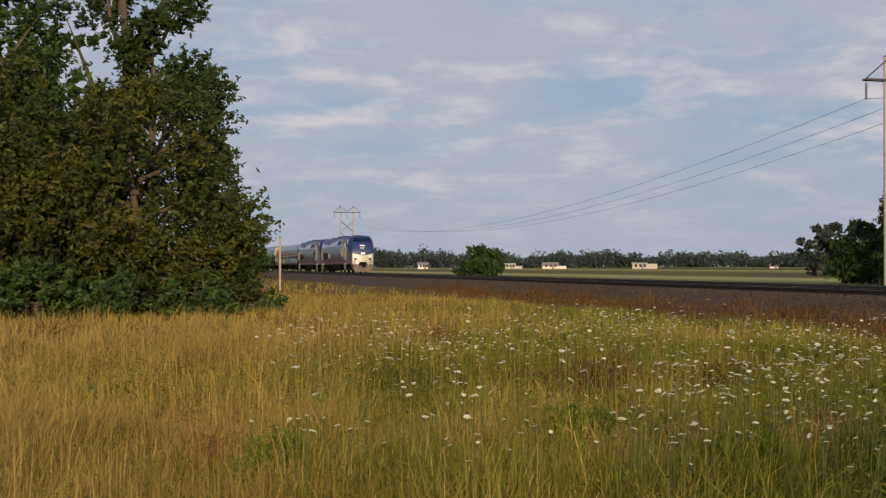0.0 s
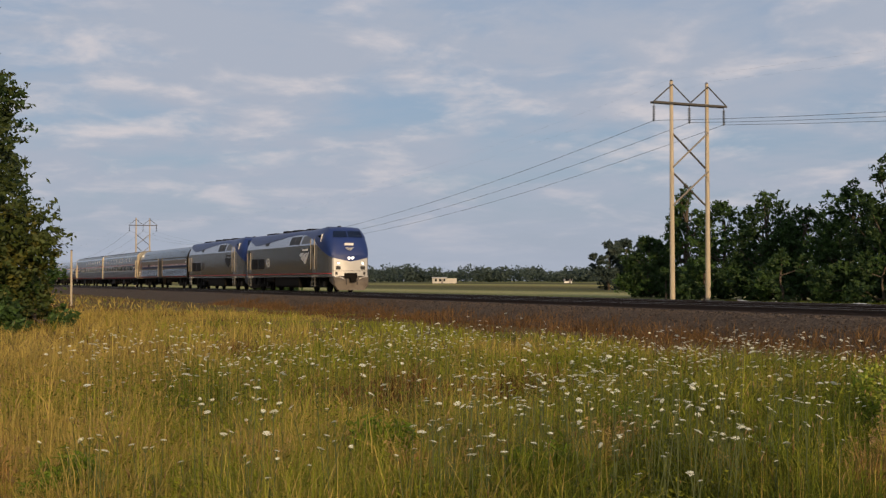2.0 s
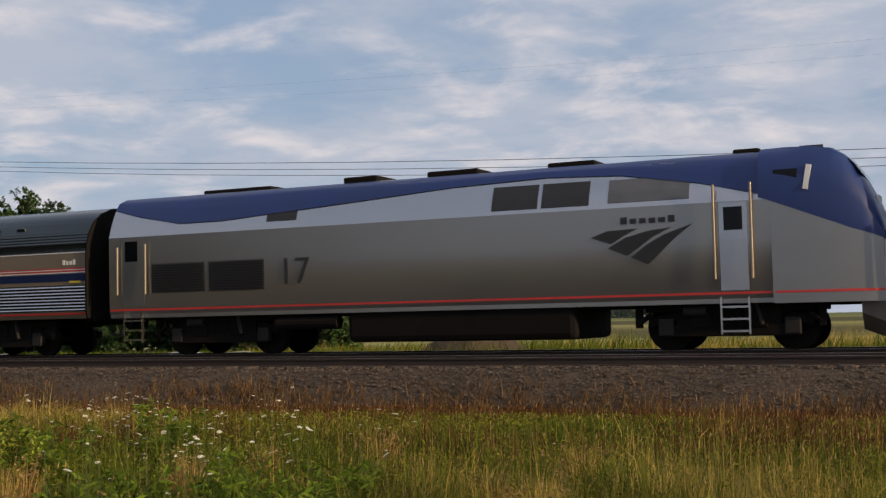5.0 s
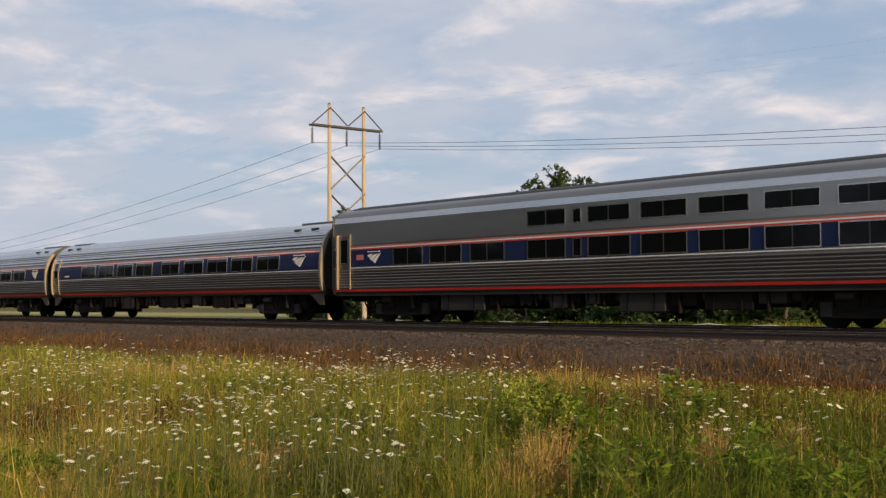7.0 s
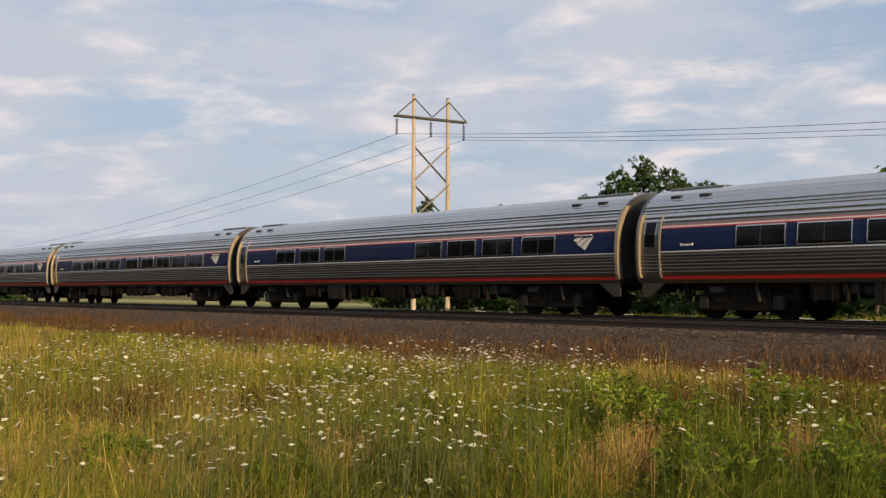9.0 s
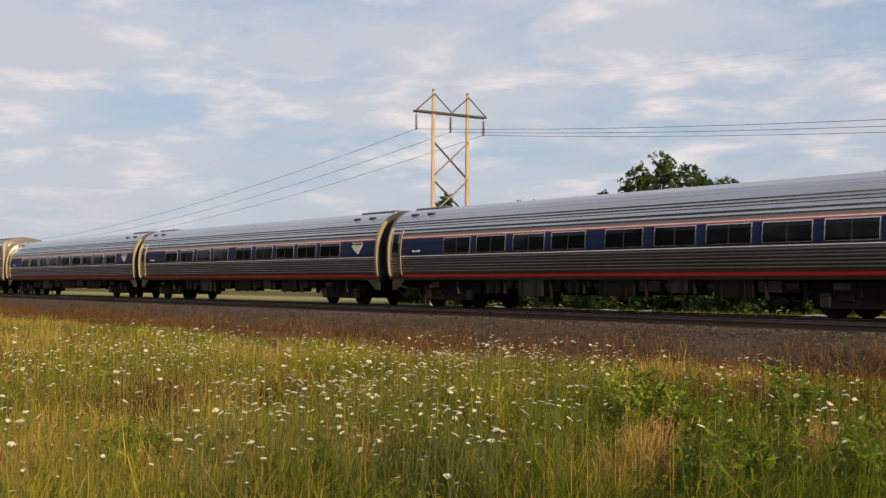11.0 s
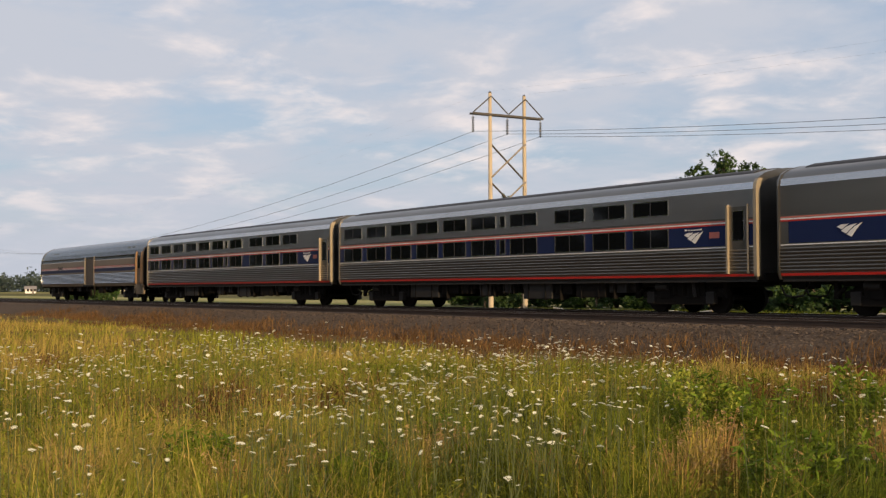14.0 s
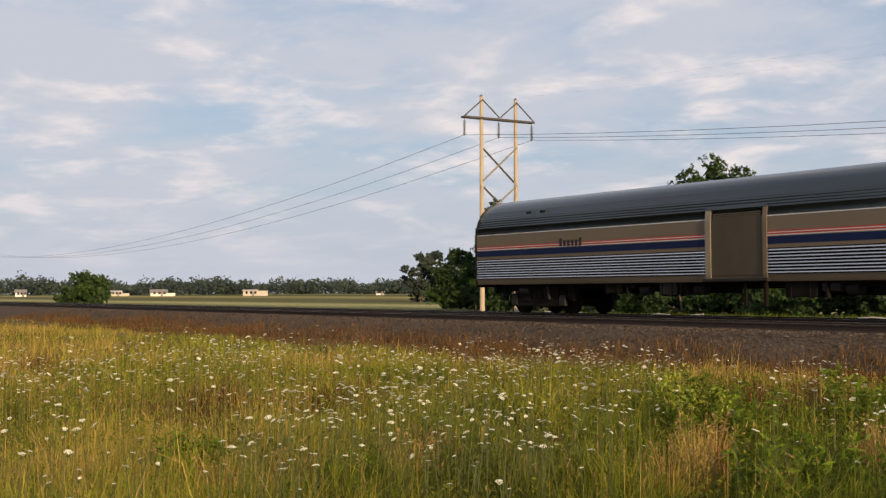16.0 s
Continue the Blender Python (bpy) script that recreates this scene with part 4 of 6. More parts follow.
def cab_station(bm, x, w, zlow, zr):
    """One cross-section of the cab: from its lower edge up over the roof."""
    zb = zlow + (zr - zlow) * 0.45
    pts = [(w, zlow), (w * 0.995, zb), (w * 0.90, zb + (zr - zb) * 0.55), (w * 0.70, zr - 0.06), (w * 0.4, zr - 0.012), (0, zr)]
    loop = [(-y, z) for y, z in pts] + [(y, z) for y, z in pts[::-1] if y > 1e-4]
    return [bm.verts.new((x, y, z)) for y, z in loop]


def loft(rows, bm):
    n = len(rows[0])
    for a, b in zip(rows, rows[1:]):
        for i in range(n):
            bm.faces.new((a[i], b[i], b[(i + 1) % n], a[(i + 1) % n]))
    bm.faces.new(rows[0])
    bm.faces.new(rows[-1][::-1])
    return bm


def nose_plate(top, low, proud):
    """A plate across the nose with a blunt V in plan; heights depend on the share of the half width."""
    bm = B()
    rows = []
    for y in (-1.235, -1.17, -0.6, 0.0, 0.6, 1.17, 1.235):
        u = abs(y) / 1.235
        x = 9.985 - 0.13 * u - (0.07 if u == 1 else 0) + proud
        rows.append([bm.verts.new(c) for c in ((9.7, y, low(u)), (9.7, y, top(u)), (x, y, top(u)), (x, y, low(u)))])
    return loft(rows, bm)


def locomotive(number, dark_digits, label):
    t = thing("diesel_locomotive", pose(0, 0, 0), label, "locomotive", "locomotives")
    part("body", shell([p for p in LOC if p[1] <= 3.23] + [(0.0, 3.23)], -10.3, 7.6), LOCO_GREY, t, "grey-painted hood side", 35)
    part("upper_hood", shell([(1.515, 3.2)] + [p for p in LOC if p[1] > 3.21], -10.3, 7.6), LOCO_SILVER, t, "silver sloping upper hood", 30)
    # blue sweep along the roof
    sweep = finish(wave(LOC, [(-10.28, 4.0, 4.38), (-9.4, 3.78, 4.38), (-8.0, 3.52, 4.38), (-6.6, 3.52, 4.38), (-4.5, 3.66, 4.38), (-2.5, 3.8, 4.38), (0.0, 3.98, 4.38), (2.4, 4.06, 4.38), (4.2, 3.98, 4.38), (6.0, 3.68, 4.38), (7.6, 3.28, 4.38)], 0.03), "roof_sweep", LOCO_BLUE, 30)
    shared("roof_sweep", sweep, t, Matrix.Identity(4), "blue sweep painted along the roof")
    far_sweep = sweep.copy()
    far_sweep.transform(Matrix.Diagonal((1, -1, 1, 1)))
    far_sweep.flip_normals()
    shared("roof_sweep", far_sweep, t, Matrix.Identity(4))
    # cab and nose
    bm = B()
    rows = [cab_station(bm, x, w, zl, zr) for x, w, zl, zr in ((7.3, 1.53, 3.28, 4.405), (7.8, 1.53, 3.08, 4.42), (8.4, 1.52, 2.84, 4.40), (8.75, 1.495, 2.70, 4.34), (9.0, 1.465, 2.60, 4.18), (9.12, 1.45, 2.55, 4.04),
                                                               (9.38, 1.41, 2.46, 3.66), (9.6, 1.36, 2.38, 3.2), (9.76, 1.29, 2.32, 2.74), (9.84, 1.23, 2.27, 2.42))]
    cab = part("cab", loft(rows, bm), LOCO_BLUE, t, "blue sloping cab and nose top", 35)
    bm = B()
    rows = []
    for x, w, zt in ((7.55, 1.525, 3.19), (7.8, 1.525, 3.09), (8.4, 1.515, 2.85), (8.75, 1.49, 2.71), (9.0, 1.46, 2.61), (9.38, 1.405, 2.47), (9.6, 1.355, 2.39), (9.78, 1.27, 2.31)):
        rows.append([bm.verts.new((x, y, z)) for y, z in ((-w, 1.0), (-w, zt), (w, zt), (w, 1.0))])
    part("lower_side", loft(rows, bm), LOCO_GREY, t, "grey lower cab side", 30)
    part("nose_brow", nose_plate(lambda u: 2.46, lambda u: 1.92, 0.0), LOCO_BLUE, t, "blue brow above the pale nose", 25)
    nose = part("nose", nose_plate(lambda u: 2.03 + 0.25 * u, lambda u: 1.08, 0.02), NOSE, t, "pale silver nose face", 25)
    part("nose_seam", nose_plate(lambda u: 1.43, lambda u: 1.405, 0.026), DARK, nose)
    for y in (-0.13, 0.13):
        part("headlight", rod(B(), (9.8, y, 2.27), (10.0, y, 2.27), 0.085, 0.085, 16), LENS, nose, "lit round headlight")
    for y in (-0.86, 0.86):
        xf = 10.0 - 0.13 * abs(y) / 1.2
        part("lamp_ring", rod(B(), (xf - 0.1, y, 1.92), (xf + 0.012, y, 1.92), 0.115, 0.11, 18), DARK, nose)
        part("ditch_light", rod(B(), (xf - 0.1, y, 1.92), (xf + 0.03, y, 1.92), 0.075, 0.07, 16), LENS, nose, "lit lower lamp")
        part("lamp_recess", box(B(), xf - 0.1, xf + 0.025, y - 0.17, y + 0.17, 1.5, 1.74, 0.01), DARK, nose)
        part("marker", box(B(), xf - 0.1, xf + 0.025, y * 1.14 - 0.08, y * 1.14 + 0.08, 1.16, 1.36, 0.01), DARK, nose)
    part("coupler_pocket", box(B(), 9.8, 10.04, -0.45, 0.45, 0.72, 1.28, 0.04), BLACK, nose, "grimy coupler pocket")
    # windscreen, side windows, number board and badge
    bm = B()
    for y0, y1 in ((-1.08, -0.05), (0.05, 1.08)):
        vs = [bm.verts.new((x, y * k, z)) for x, z, k in ((9.10, 4.10, 0.86), (9.40, 3.68, 1.0)) for y in (y0, y1)]
        bm.faces.new((vs[0], vs[1], vs[3], vs[2]))
    bmesh.ops.solidify(bm, geom=list(bm.faces), thickness=0.03)
    part("windscreen", bm, WINDSCREEN, cab, "dark raked windscreen")
    part("side_window", box(B(), 7.62, 8.12, -1.51, -1.40, 3.42, 3.84, 0.02), GLASS, cab, "dark cab side window")
    # upright frame of the open window; white paint stands for sun on it
    bm = rod(B(), (8.28, -1.5, 3.38), (8.36, -1.42, 3.9), 0.075, 0.075, 4)
    part("side_mirror", bm, WHITE, cab, "upright frame of the open cab window, painted bright")
    for k in range(3):
        part("number_board", box(B(), 9.52, 9.635, -0.32 + k * 0.215, -0.32 + k * 0.215 + 0.205, 3.12, 3.28), WHITE, cab)
    bm = B()
    for shape in EMBLEM:
        pts = [(-0.36 + 0.72 * u, 3.0 - 0.24 * v) for u, v in shape]
        bm.faces.new([bm.verts.new((9.80 - (z - 2.74) * 0.35, y, z)) for y, z in pts])
    bmesh.ops.solidify(bm, geom=list(bm.faces), thickness=0.03)
    part("emblem", bm, WHITE, cab, "white three-stripe badge")
    # pilot
    bm = B()
    rows = []
    for x, w, z0, z1 in ((9.3, 1.27, 0.42, 1.06), (9.75, 1.27, 0.24, 1.06), (10.0, 1.24, 0.14, 1.0), (10.12, 1.16, 0.14, 0.72)):
        rows.append([bm.verts.new((x, y, z)) for y, z in ((-w, z1), (-w, z0 + 0.34), (-w * 0.78, z0), (w * 0.78, z0), (w, z0 + 0.34), (w, z1))])
    part("pilot", loft(rows, bm), PILOT, t, "grimy snow-plough pilot", 20)
    part("coupler", box(box(B(), 9.9, 10.45, -0.13, 0.13, 0.72, 0.98, 0.03), 10.3, 10.5, -0.2, 0.2, 0.68, 1.02, 0.04), BLACK, t)
    for y in (-0.38, 0.38):
        part("hose", rod(B(), (10.1, y, 0.9), (10.2, y, 0.5), 0.03, sides=6), RUBBER, t)
    for s in (-1, 1):
        bm = rod(rod(B(), (10.13, s * 0.55, 0.88), (10.13, s * 0.75, 1.0), 0.022), (10.13, s * 0.75, 1.0), (10.05, s * 1.2, 1.04), 0.022)
        part("uncoupling_bar", bm, WHITE, t)
    # side fittings
    belts(t, LOC, [("stripe", RED, 1.215, 1.265, 0.006), ("sill", LOCO_GREY, 1.02, 1.2, 0.004)], -10.28, 7.6)
    part("stripe", red_nose(), RED, t, "red sill line")
    for x0, x1 in ((-8.85, -7.12), (-6.98, -5.25)):
        g = part("louvre", strip(LOC, x0, x1, 1.68, 2.46, 0.004), DARK, t, "dark slatted intake")
        bm = B()
        for i in range(11):
            z = 1.71 + i * 0.068
            box(bm, x0 + 0.03, x1 - 0.03, -1.55, -1.51, z, z + 0.028)
        part("slat", bm, GREY_BOX, g)
    for x0, x1, z0, z1, mt in ((-5.2, -4.3, 3.42, 3.95, DARK), (1.1, 2.25, 3.32, 3.9, DARK), (2.35, 3.5, 3.32, 3.9, DARK), (3.95, 5.8, 3.34, 3.88, LOUVRE)):
        part("hood_grille", strip(LOC, x0, x1, z0, z1, 0.012), mt, t, "dark hood grille")
    part("door", strip(LOC, -9.85, -9.1, 1.35, 3.15, 0.008), LOCO_GREY, t, "rear cab door")
    part("pane", strip(LOC, -9.74, -9.32, 2.55, 3.1, 0.016), GLASS, t, "small dark door window")
    part("door", strip(LOC, 6.45, 7.05, 1.3, 3.2, 0.008), LOCO_SILVER, t, "cab door")
    part("pane", strip(LOC, 6.55, 6.95, 2.6, 3.1, 0.016), GLASS, t)
    for x, z0, z1 in ((-9.95, 1.65, 2.95), (-9.0, 1.65, 3.0), (6.35, 1.55, 3.6), (7.15, 1.55, 3.6)):
        part("grab_bar", rod(B(), (x, -1.6, z0), (x, -1.6, z1), 0.028, sides=8), SUNLIT_STEEL, t, "vertical grab bar in pale sun-toned steel", 50)
    for xc in (-9.45, 6.75):
        bm = B()
        for x in (xc - 0.3, xc + 0.3):
            box(bm, x - 0.02, x + 0.02, -1.58, -1.5, 0.35, 1.15)
        for z in (0.4, 0.66, 0.92):
            box(bm, xc - 0.3, xc + 0.3, -1.60, -1.4, z, z + 0.045)
        part("step_ladder", bm, STEEL, t, "steel boarding steps")
    swoosh(t, 4.7, 2.35, 2.3, 0.85, WHITE if not dark_digits else DARK, 1.545, "large slanted stripe emblem")
    bars(t, 4.9, 2.92, 1.3, 0.15, 6, WHITE if not dark_digits else DARK, 1.545)
    digits = number_mesh(number, 0.95)
    digits.materials.clear()
    digits.materials.append(DARK if dark_digits else WHITE)
    shared("number", digits, t, Matrix.Translation((-4.35, -1.535, 1.8)) @ Matrix.Rotation(math.pi / 2, 4, "X"), "large painted fleet number")
    for x0, x1, z in ((-7.8, -5.6, 4.46), (-1.0, 0.4, 4.5), (2.2, 3.4, 4.48), (6.6, 7.2, 4.46), (-3.4, -2.4, 4.52)):
        part("roof_fan", box(B(), x0, x1, -0.6, 0.6, 4.15, z, 0.05), BLACK, t)
    part("horn", rod(rod(B(), (8.2, -0.2, 4.3), (8.2, -0.2, 4.42), 0.05), (8.0, -0.2, 4.42), (8.5, -0.2, 4.42), 0.06), DARK, t)
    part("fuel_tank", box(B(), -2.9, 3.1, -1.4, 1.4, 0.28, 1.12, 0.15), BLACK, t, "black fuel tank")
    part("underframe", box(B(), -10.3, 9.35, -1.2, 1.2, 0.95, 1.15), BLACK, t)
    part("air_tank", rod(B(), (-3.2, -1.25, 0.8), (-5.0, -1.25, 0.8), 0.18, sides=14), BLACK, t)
    for x in (-6.9, 6.5):
        bogie(t, x, 2.75, WHEEL_LOCO, 0.51, True)
    for s in (-10.3, ):
        part("diaphragm", box(B(), s - 0.3, s, -0.5, 0.5, 1.15, 3.2, 0.04), RUBBER, t)
        part("coupler", box(B(), s - 0.5, s, -0.14, 0.14, 0.75, 1.02, 0.03), BLACK, t)
        for y in (-0.9, -0.6, 0.7):
            part("hose", rod(rod(B(), (s, y, 0.95), (s - 0.15, y, 0.55), 0.03, sides=6), (s - 0.15, y, 0.55), (s - 0.45, y, 0.6), 0.03, sides=6), RUBBER, t)
    return t


def red_nose():
    bm = B()
    rows = []
    for x, w in ((7.6, 1.535), (8.4, 1.53), (8.75, 1.508), (9.0, 1.48), (9.38, 1.426), (9.6, 1.376), (9.77, 1.295)):
        rows.append([bm.verts.new((x, y, z)) for y, z in ((-w, 1.215), (-w, 1.265), (-w + 0.03, 1.265), (-w + 0.03, 1.215))])
    return loft(rows, bm)


def add(t, x_off):
    fleet.append((t, x_off))
    return t


add(locomotive("43", False, "grey diesel passenger locomotive with blue sloping nose"), 1.5 * LOCO)
add(locomotive("17", True, "silver-grey diesel locomotive, blue roof sweep, dark number"), 0.5 * LOCO)
COACH_X = [m + 0.8 for m in (-8.82, -6.79, -4.71, -2.70, -0.14, 1.99, 4.03, 6.04, 8.06)]
CAFE_X = [m + 0.8 for m in (-8.79, -6.70, -4.68, 1.94, 3.95, 5.99, 8.11)]
FULL = (8.2, 6.2, 4.15, 1.5, -1.02, -3.02, -5.03, -7.1, -9.2, -11.3)
coach = sleep = None
for n in range(1, 15):
    off = -CAR * (n - 0.5)
    if n in (1, 14):
        add(baggage(n == 1, "old fluted baggage car, bronze band, blue and red stripes" if n == 1 else "last baggage car with bronze band and dark rounded roof", -1.3 if n == 1 else 0.0), off)
    elif n in (2, 12, 13):
        sleep = copy_thing(sleep, pose(0, 0, 0)) if sleep else sleeper(1, FULL, "stainless sleeping car with two rows of dark windows")
        add(sleep, off)
    elif n == 3:
        add(sleeper(-1, FULL[3:], "stainless sleeping car, upper windows over part of its length"), off)
    elif n == 11:
        add(diner(), off)
    elif n == 6:
        add(tube_coach(CAFE_X), off)
    else:
        coach = copy_thing(coach, pose(0, 0, 0)) if coach else tube_coach(COACH_X)
        add(coach, off)


# ---- plants ----
def polar(az, d):
    return d * math.sin(radians(az)), d * math.cos(radians(az))


def leaf_soup(name, centres, size, rng, mat, up=0.3, wide=0.42):
    """Rhombic leaves of two triangles round the given centres."""
    n = len(centres)
    a = rng.normal(size=(n, 3))
    a[:, 2] *= 0.7
    a /= np.linalg.norm(a, axis=1)[:, None]
    b = np.cross(a, rng.normal(size=(n, 3)) + np.array([0, 0, up]))
    b /= np.linalg.norm(b, axis=1)[:, None] + 1e-9
    s = (size * (0.6 + 0.8 * rng.random(n)))[:, None]
    v = np.stack([centres - a * s, centres + b * s * wide, centres + a * s, centres - b * s * wide], 1).reshape(-1, 3)
    k = 4 * np.arange(n)[:, None]
    f = np.concatenate([k + [[0, 1, 2]], k + [[0, 2, 3]]])
    return soup(name, v, f, mat)


def crown_points(rng, n, blobs):
    """Leaf places along short twigs that grow out and up from overlapping clumps (x, y, z, radius)."""
    blobs = np.array(blobs)
    w = blobs[:, 3] ** 2
    per = 12
    m = max(1, n // per)
    i = rng.choice(len(blobs), m, p=w / w.sum())
    d = rng.normal(size=(m, 3))
    d /= np.linalg.norm(d, axis=1)[:, None]
    r = blobs[i, 3] * (0.35 + 0.55 * rng.random(m) ** 0.6)
    base = blobs[i, :3] + d * r[:, None] * np.array([1, 1, 0.85])
    g = d + np.array([0, 0, 0.55]) + 0.4 * rng.normal(size=(m, 3))
    g /= np.linalg.norm(g, axis=1)[:, None]
    length = (0.18 + 0.55 * rng.random(m) ** 2) * np.clip(blobs[i, 3], 0.3, 1.4)
    u = rng.random((m, per, 1))
    p = base[:, None] + g[:, None] * (length[:, None, None] * u)
    p = p + np.array([0, 0, -0.25]) * (length[:, None, None] * u * u) + rng.normal(size=(m, per, 3)) * (0.03 + 0.10 * length[:, None, None])
    return p.reshape(-1, 3)


def tree(x, y, h, r, seed, mats, leaves, size, low=0.12, label="", blob=0.36, n_blobs=26, name="tree", spire=0.0, skirt=0):
    """Tapered trunk, limbs and a crown of many leaves in uneven clumps."""
    rng = np.random.default_rng(seed)
    t = thing(name, pose(x, y, 0), label, "tree" if name == "tree" else "shrub", "trees and shrubs")
    blobs = []
    for k in range(n_blobs):
        u = (k + rng.random()) / n_blobs
        z = h * (low + (0.93 - low) * u)
        prof = math.sin(math.pi * min(1, 0.16 + 0.84 * u)) ** 0.55 * (1 - spire * u)
        rad = r * prof * (0.35 + 0.65 * rng.random() ** 0.5)
        a = rng.random() * 6.283
        rb = r * blob * (0.6 + 0.75 * rng.random()) * (1 - 0.35 * u)
        blobs.append((rad * math.cos(a), rad * math.sin(a), max(rb * 0.6, min(z, h - rb * 0.8)), rb))
    for k in range(skirt):
        a, u = 6.283 * (k * 0.618 + 0.05 * rng.random()), (k + 0.5) / skirt
        rad = r * (0.62 + 0.3 * rng.random()) * math.sin(math.pi * (0.3 + 0.5 * u))
        blobs.append((rad * math.cos(a), rad * math.sin(a), h * (0.06 + 0.6 * u), r * 0.27 * (0.8 + 0.4 * rng.random())))
    blobs.append((0, 0, h - r * 0.22, r * 0.24))
    trunk_r = 0.02 * h + 0.05
    bm = B()
    prev, zs = Vector((0, 0, -0.15)), [0.2, 0.4, 0.6, 0.8]
    for i, u in enumerate(zs):
        nxt = Vector((rng.normal() * 0.05 * r, rng.normal() * 0.05 * r, h * u))
        rod(bm, prev, nxt, trunk_r * (1 - u * 0.85 + 0.17), trunk_r * (1 - u * 0.85), 9)
        prev = nxt
    part("trunk", bm, BARK, t, "", 50)
    for bx, by, bz, rb in blobs[::3]:
        s = Vector((0, 0, max(0.3, bz - h * 0.22)))
        mid = s.lerp(Vector((bx, by, bz)), 0.55) + Vector((0, 0, -0.04 * h))
        bm = rod(rod(B(), s, mid, trunk_r * 0.4, trunk_r * 0.26, 6), mid, (bx, by, bz), trunk_r * 0.26, 0.012, 6)
        part("limb", bm, BARK, t)
    share = [0.68, 0.32] if len(mats) == 2 else [1.0]
    for m, sh in zip(mats, share):
        n = int(leaves * sh)
        p = crown_points(rng, n, blobs if m is mats[0] else blobs[1::3] + blobs[-1:])
        p = p[p[:, 2] > 0.05]
        ob = leaf_soup("crown", p, size, rng, m)
        ob.parent = t
    return t


WARM, GRN, DEEP = (LEAF_WARM, LEAF_GOLD), (LEAF_GREEN, LEAF_DEEP), (LEAF_DEEP, LEAF_GREEN)
tree(-42.0, 0.7, 8.0, 4.1, 1, WARM, 60000, 0.10, 0.04, "broad olive-green bushy tree with yellowing tips", 0.31, 44, skirt=22)
tree(-43.5, -3.4, 8.8, 4.4, 2, WARM, 44000, 0.11, 0.04, "dense olive tree at the edge of the meadow", 0.33, 36, skirt=26)
tree(-50.0, 1.4, 12.0, 2.7, 3, (LEAF_DEEP, LEAF_WARM), 26000, 0.12, 0.1, "slender green tree rising behind the bushy ones", 0.42, 26)
tree(-55.0, 0.2, 17.5, 4.4, 4, (LEAF_DEEP, LEAF_WARM), 20000, 0.13, 0.2, "tall open-crowned tree with sky showing between limbs", 0.3, 24)
tree(-51.0, -6.0, 16.5, 4.6, 5, GRN, 26000, 0.14, 0.1, "tall dense green tree", 0.34, 28)
# next three are out of view: they close the hedgerow and darken reflections
tree(-47.0, -13.0, 14.0, 5.0, 6, DEEP, 11000, 0.14, 0.08, "dark green tree that continues the hedgerow out of view", 0.34, 26)
tree(-48.0, -24.0, 14.5, 5.5, 7, DEEP, 9000, 0.16, 0.08, "dark green tree that continues the hedgerow out of view", 0.34, 26)
tree(-46.0, -37.0, 13.0, 6.0, 8, DEEP, 8000, 0.18, 0.08, "dark green tree that continues the hedgerow out of view", 0.34, 26)
# tall trees added out of view so the train's sides reflect dark
for i, (x, y) in enumerate(((-62.0, -9.0), (-74.0, -14.0), (-88.0, -10.0), (-104.0, -16.0), (-122.0, -20.0), (-142.0, -22.0), (-165.0, -28.0), (-186.0, -26.0), (-208.0, -30.0), (-232.0, -28.0), (-258.0, -32.0), (-286.0, -30.0), (-316.0, -34.0))):
    tree(x, y, (13.0 if i < 2 else 22.0) + i % 3, 6.5 if i < 2 else 8.5, 110 + i, DEEP, 7000, 0.6, 0.03, "dark green tree added for the train's sides to mirror", 0.42, 26)
for i, (x, y, h, r) in enumerate(((-39.0, 2.6, 1.5, 1.3), (-38.2, 0.4, 1.4, 1.5), (-38.8, -2.2, 1.9, 1.7), (-41.5, 4.3, 2.2, 1.2), (-52.0, 5.0, 3.0, 1.5), (-38.5, -5.0, 2.2, 1.8), (-38.6, -8.0, 2.4, 2.0))):
    tree(x, y, h, r, 20 + i, GRN, 2600, 0.10, 0.02, "low leafy green shrub at the foot of the trees", 0.4, 14, "shrub")

# row beyond the line: bearing, foot's distance from the track side, height, radius
ROW = [(-55.9, 63, 5.6, 2.6), (-54.2, 64, 10.0, 2.4), (-52.6, 63, 8.2, 3.0), (-50.6, 63, 8.6, 3.2), (-49.0, 64, 7.4, 3.0), (-46.9, 62, 8.6, 3.0),
       (-45.2, 61, 10.3, 3.2), (-44.1, 62, 11.2, 3.0), (-42.9, 62, 10.3, 2.7), (-41.2, 62, 9.0, 3.1), (-39.2, 63, 8.3, 3.2), (-37.2, 63, 7.6, 3.0), (-35.4, 62, 6.6, 2.9), (-33.2, 61, 8.6, 3.2), (-31.0, 62, 7.8, 3.0)]
for i, (az, dy, h, r) in enumerate(ROW):
    d = dy / math.cos(radians(az))
    x, y = polar(az, d)
    tree(x, y, h, r, 40 + i, GRN if i % 3 else DEEP, 20000, 0.138, 0.02, "leafy green tree in the hedgerow beyond the line", 0.33, 64, spire=0.25 if i in (1, 7) else 0.1, skirt=20)
for i, az in enumerate((-55.2, -53.4, -50.0, -47.8, -45.6, -42.2, -40.2, -36.2, -33.8)):
    x, y = polar(az, 57 / math.cos(radians(az)))
    tree(x, y, 2.6 + 0.5 * (i % 3), 2.3, 70 + i, DEEP, 3000, 0.16, 0.02, "dark green undergrowth shrub below the hedgerow", 0.42, 12, "shrub")
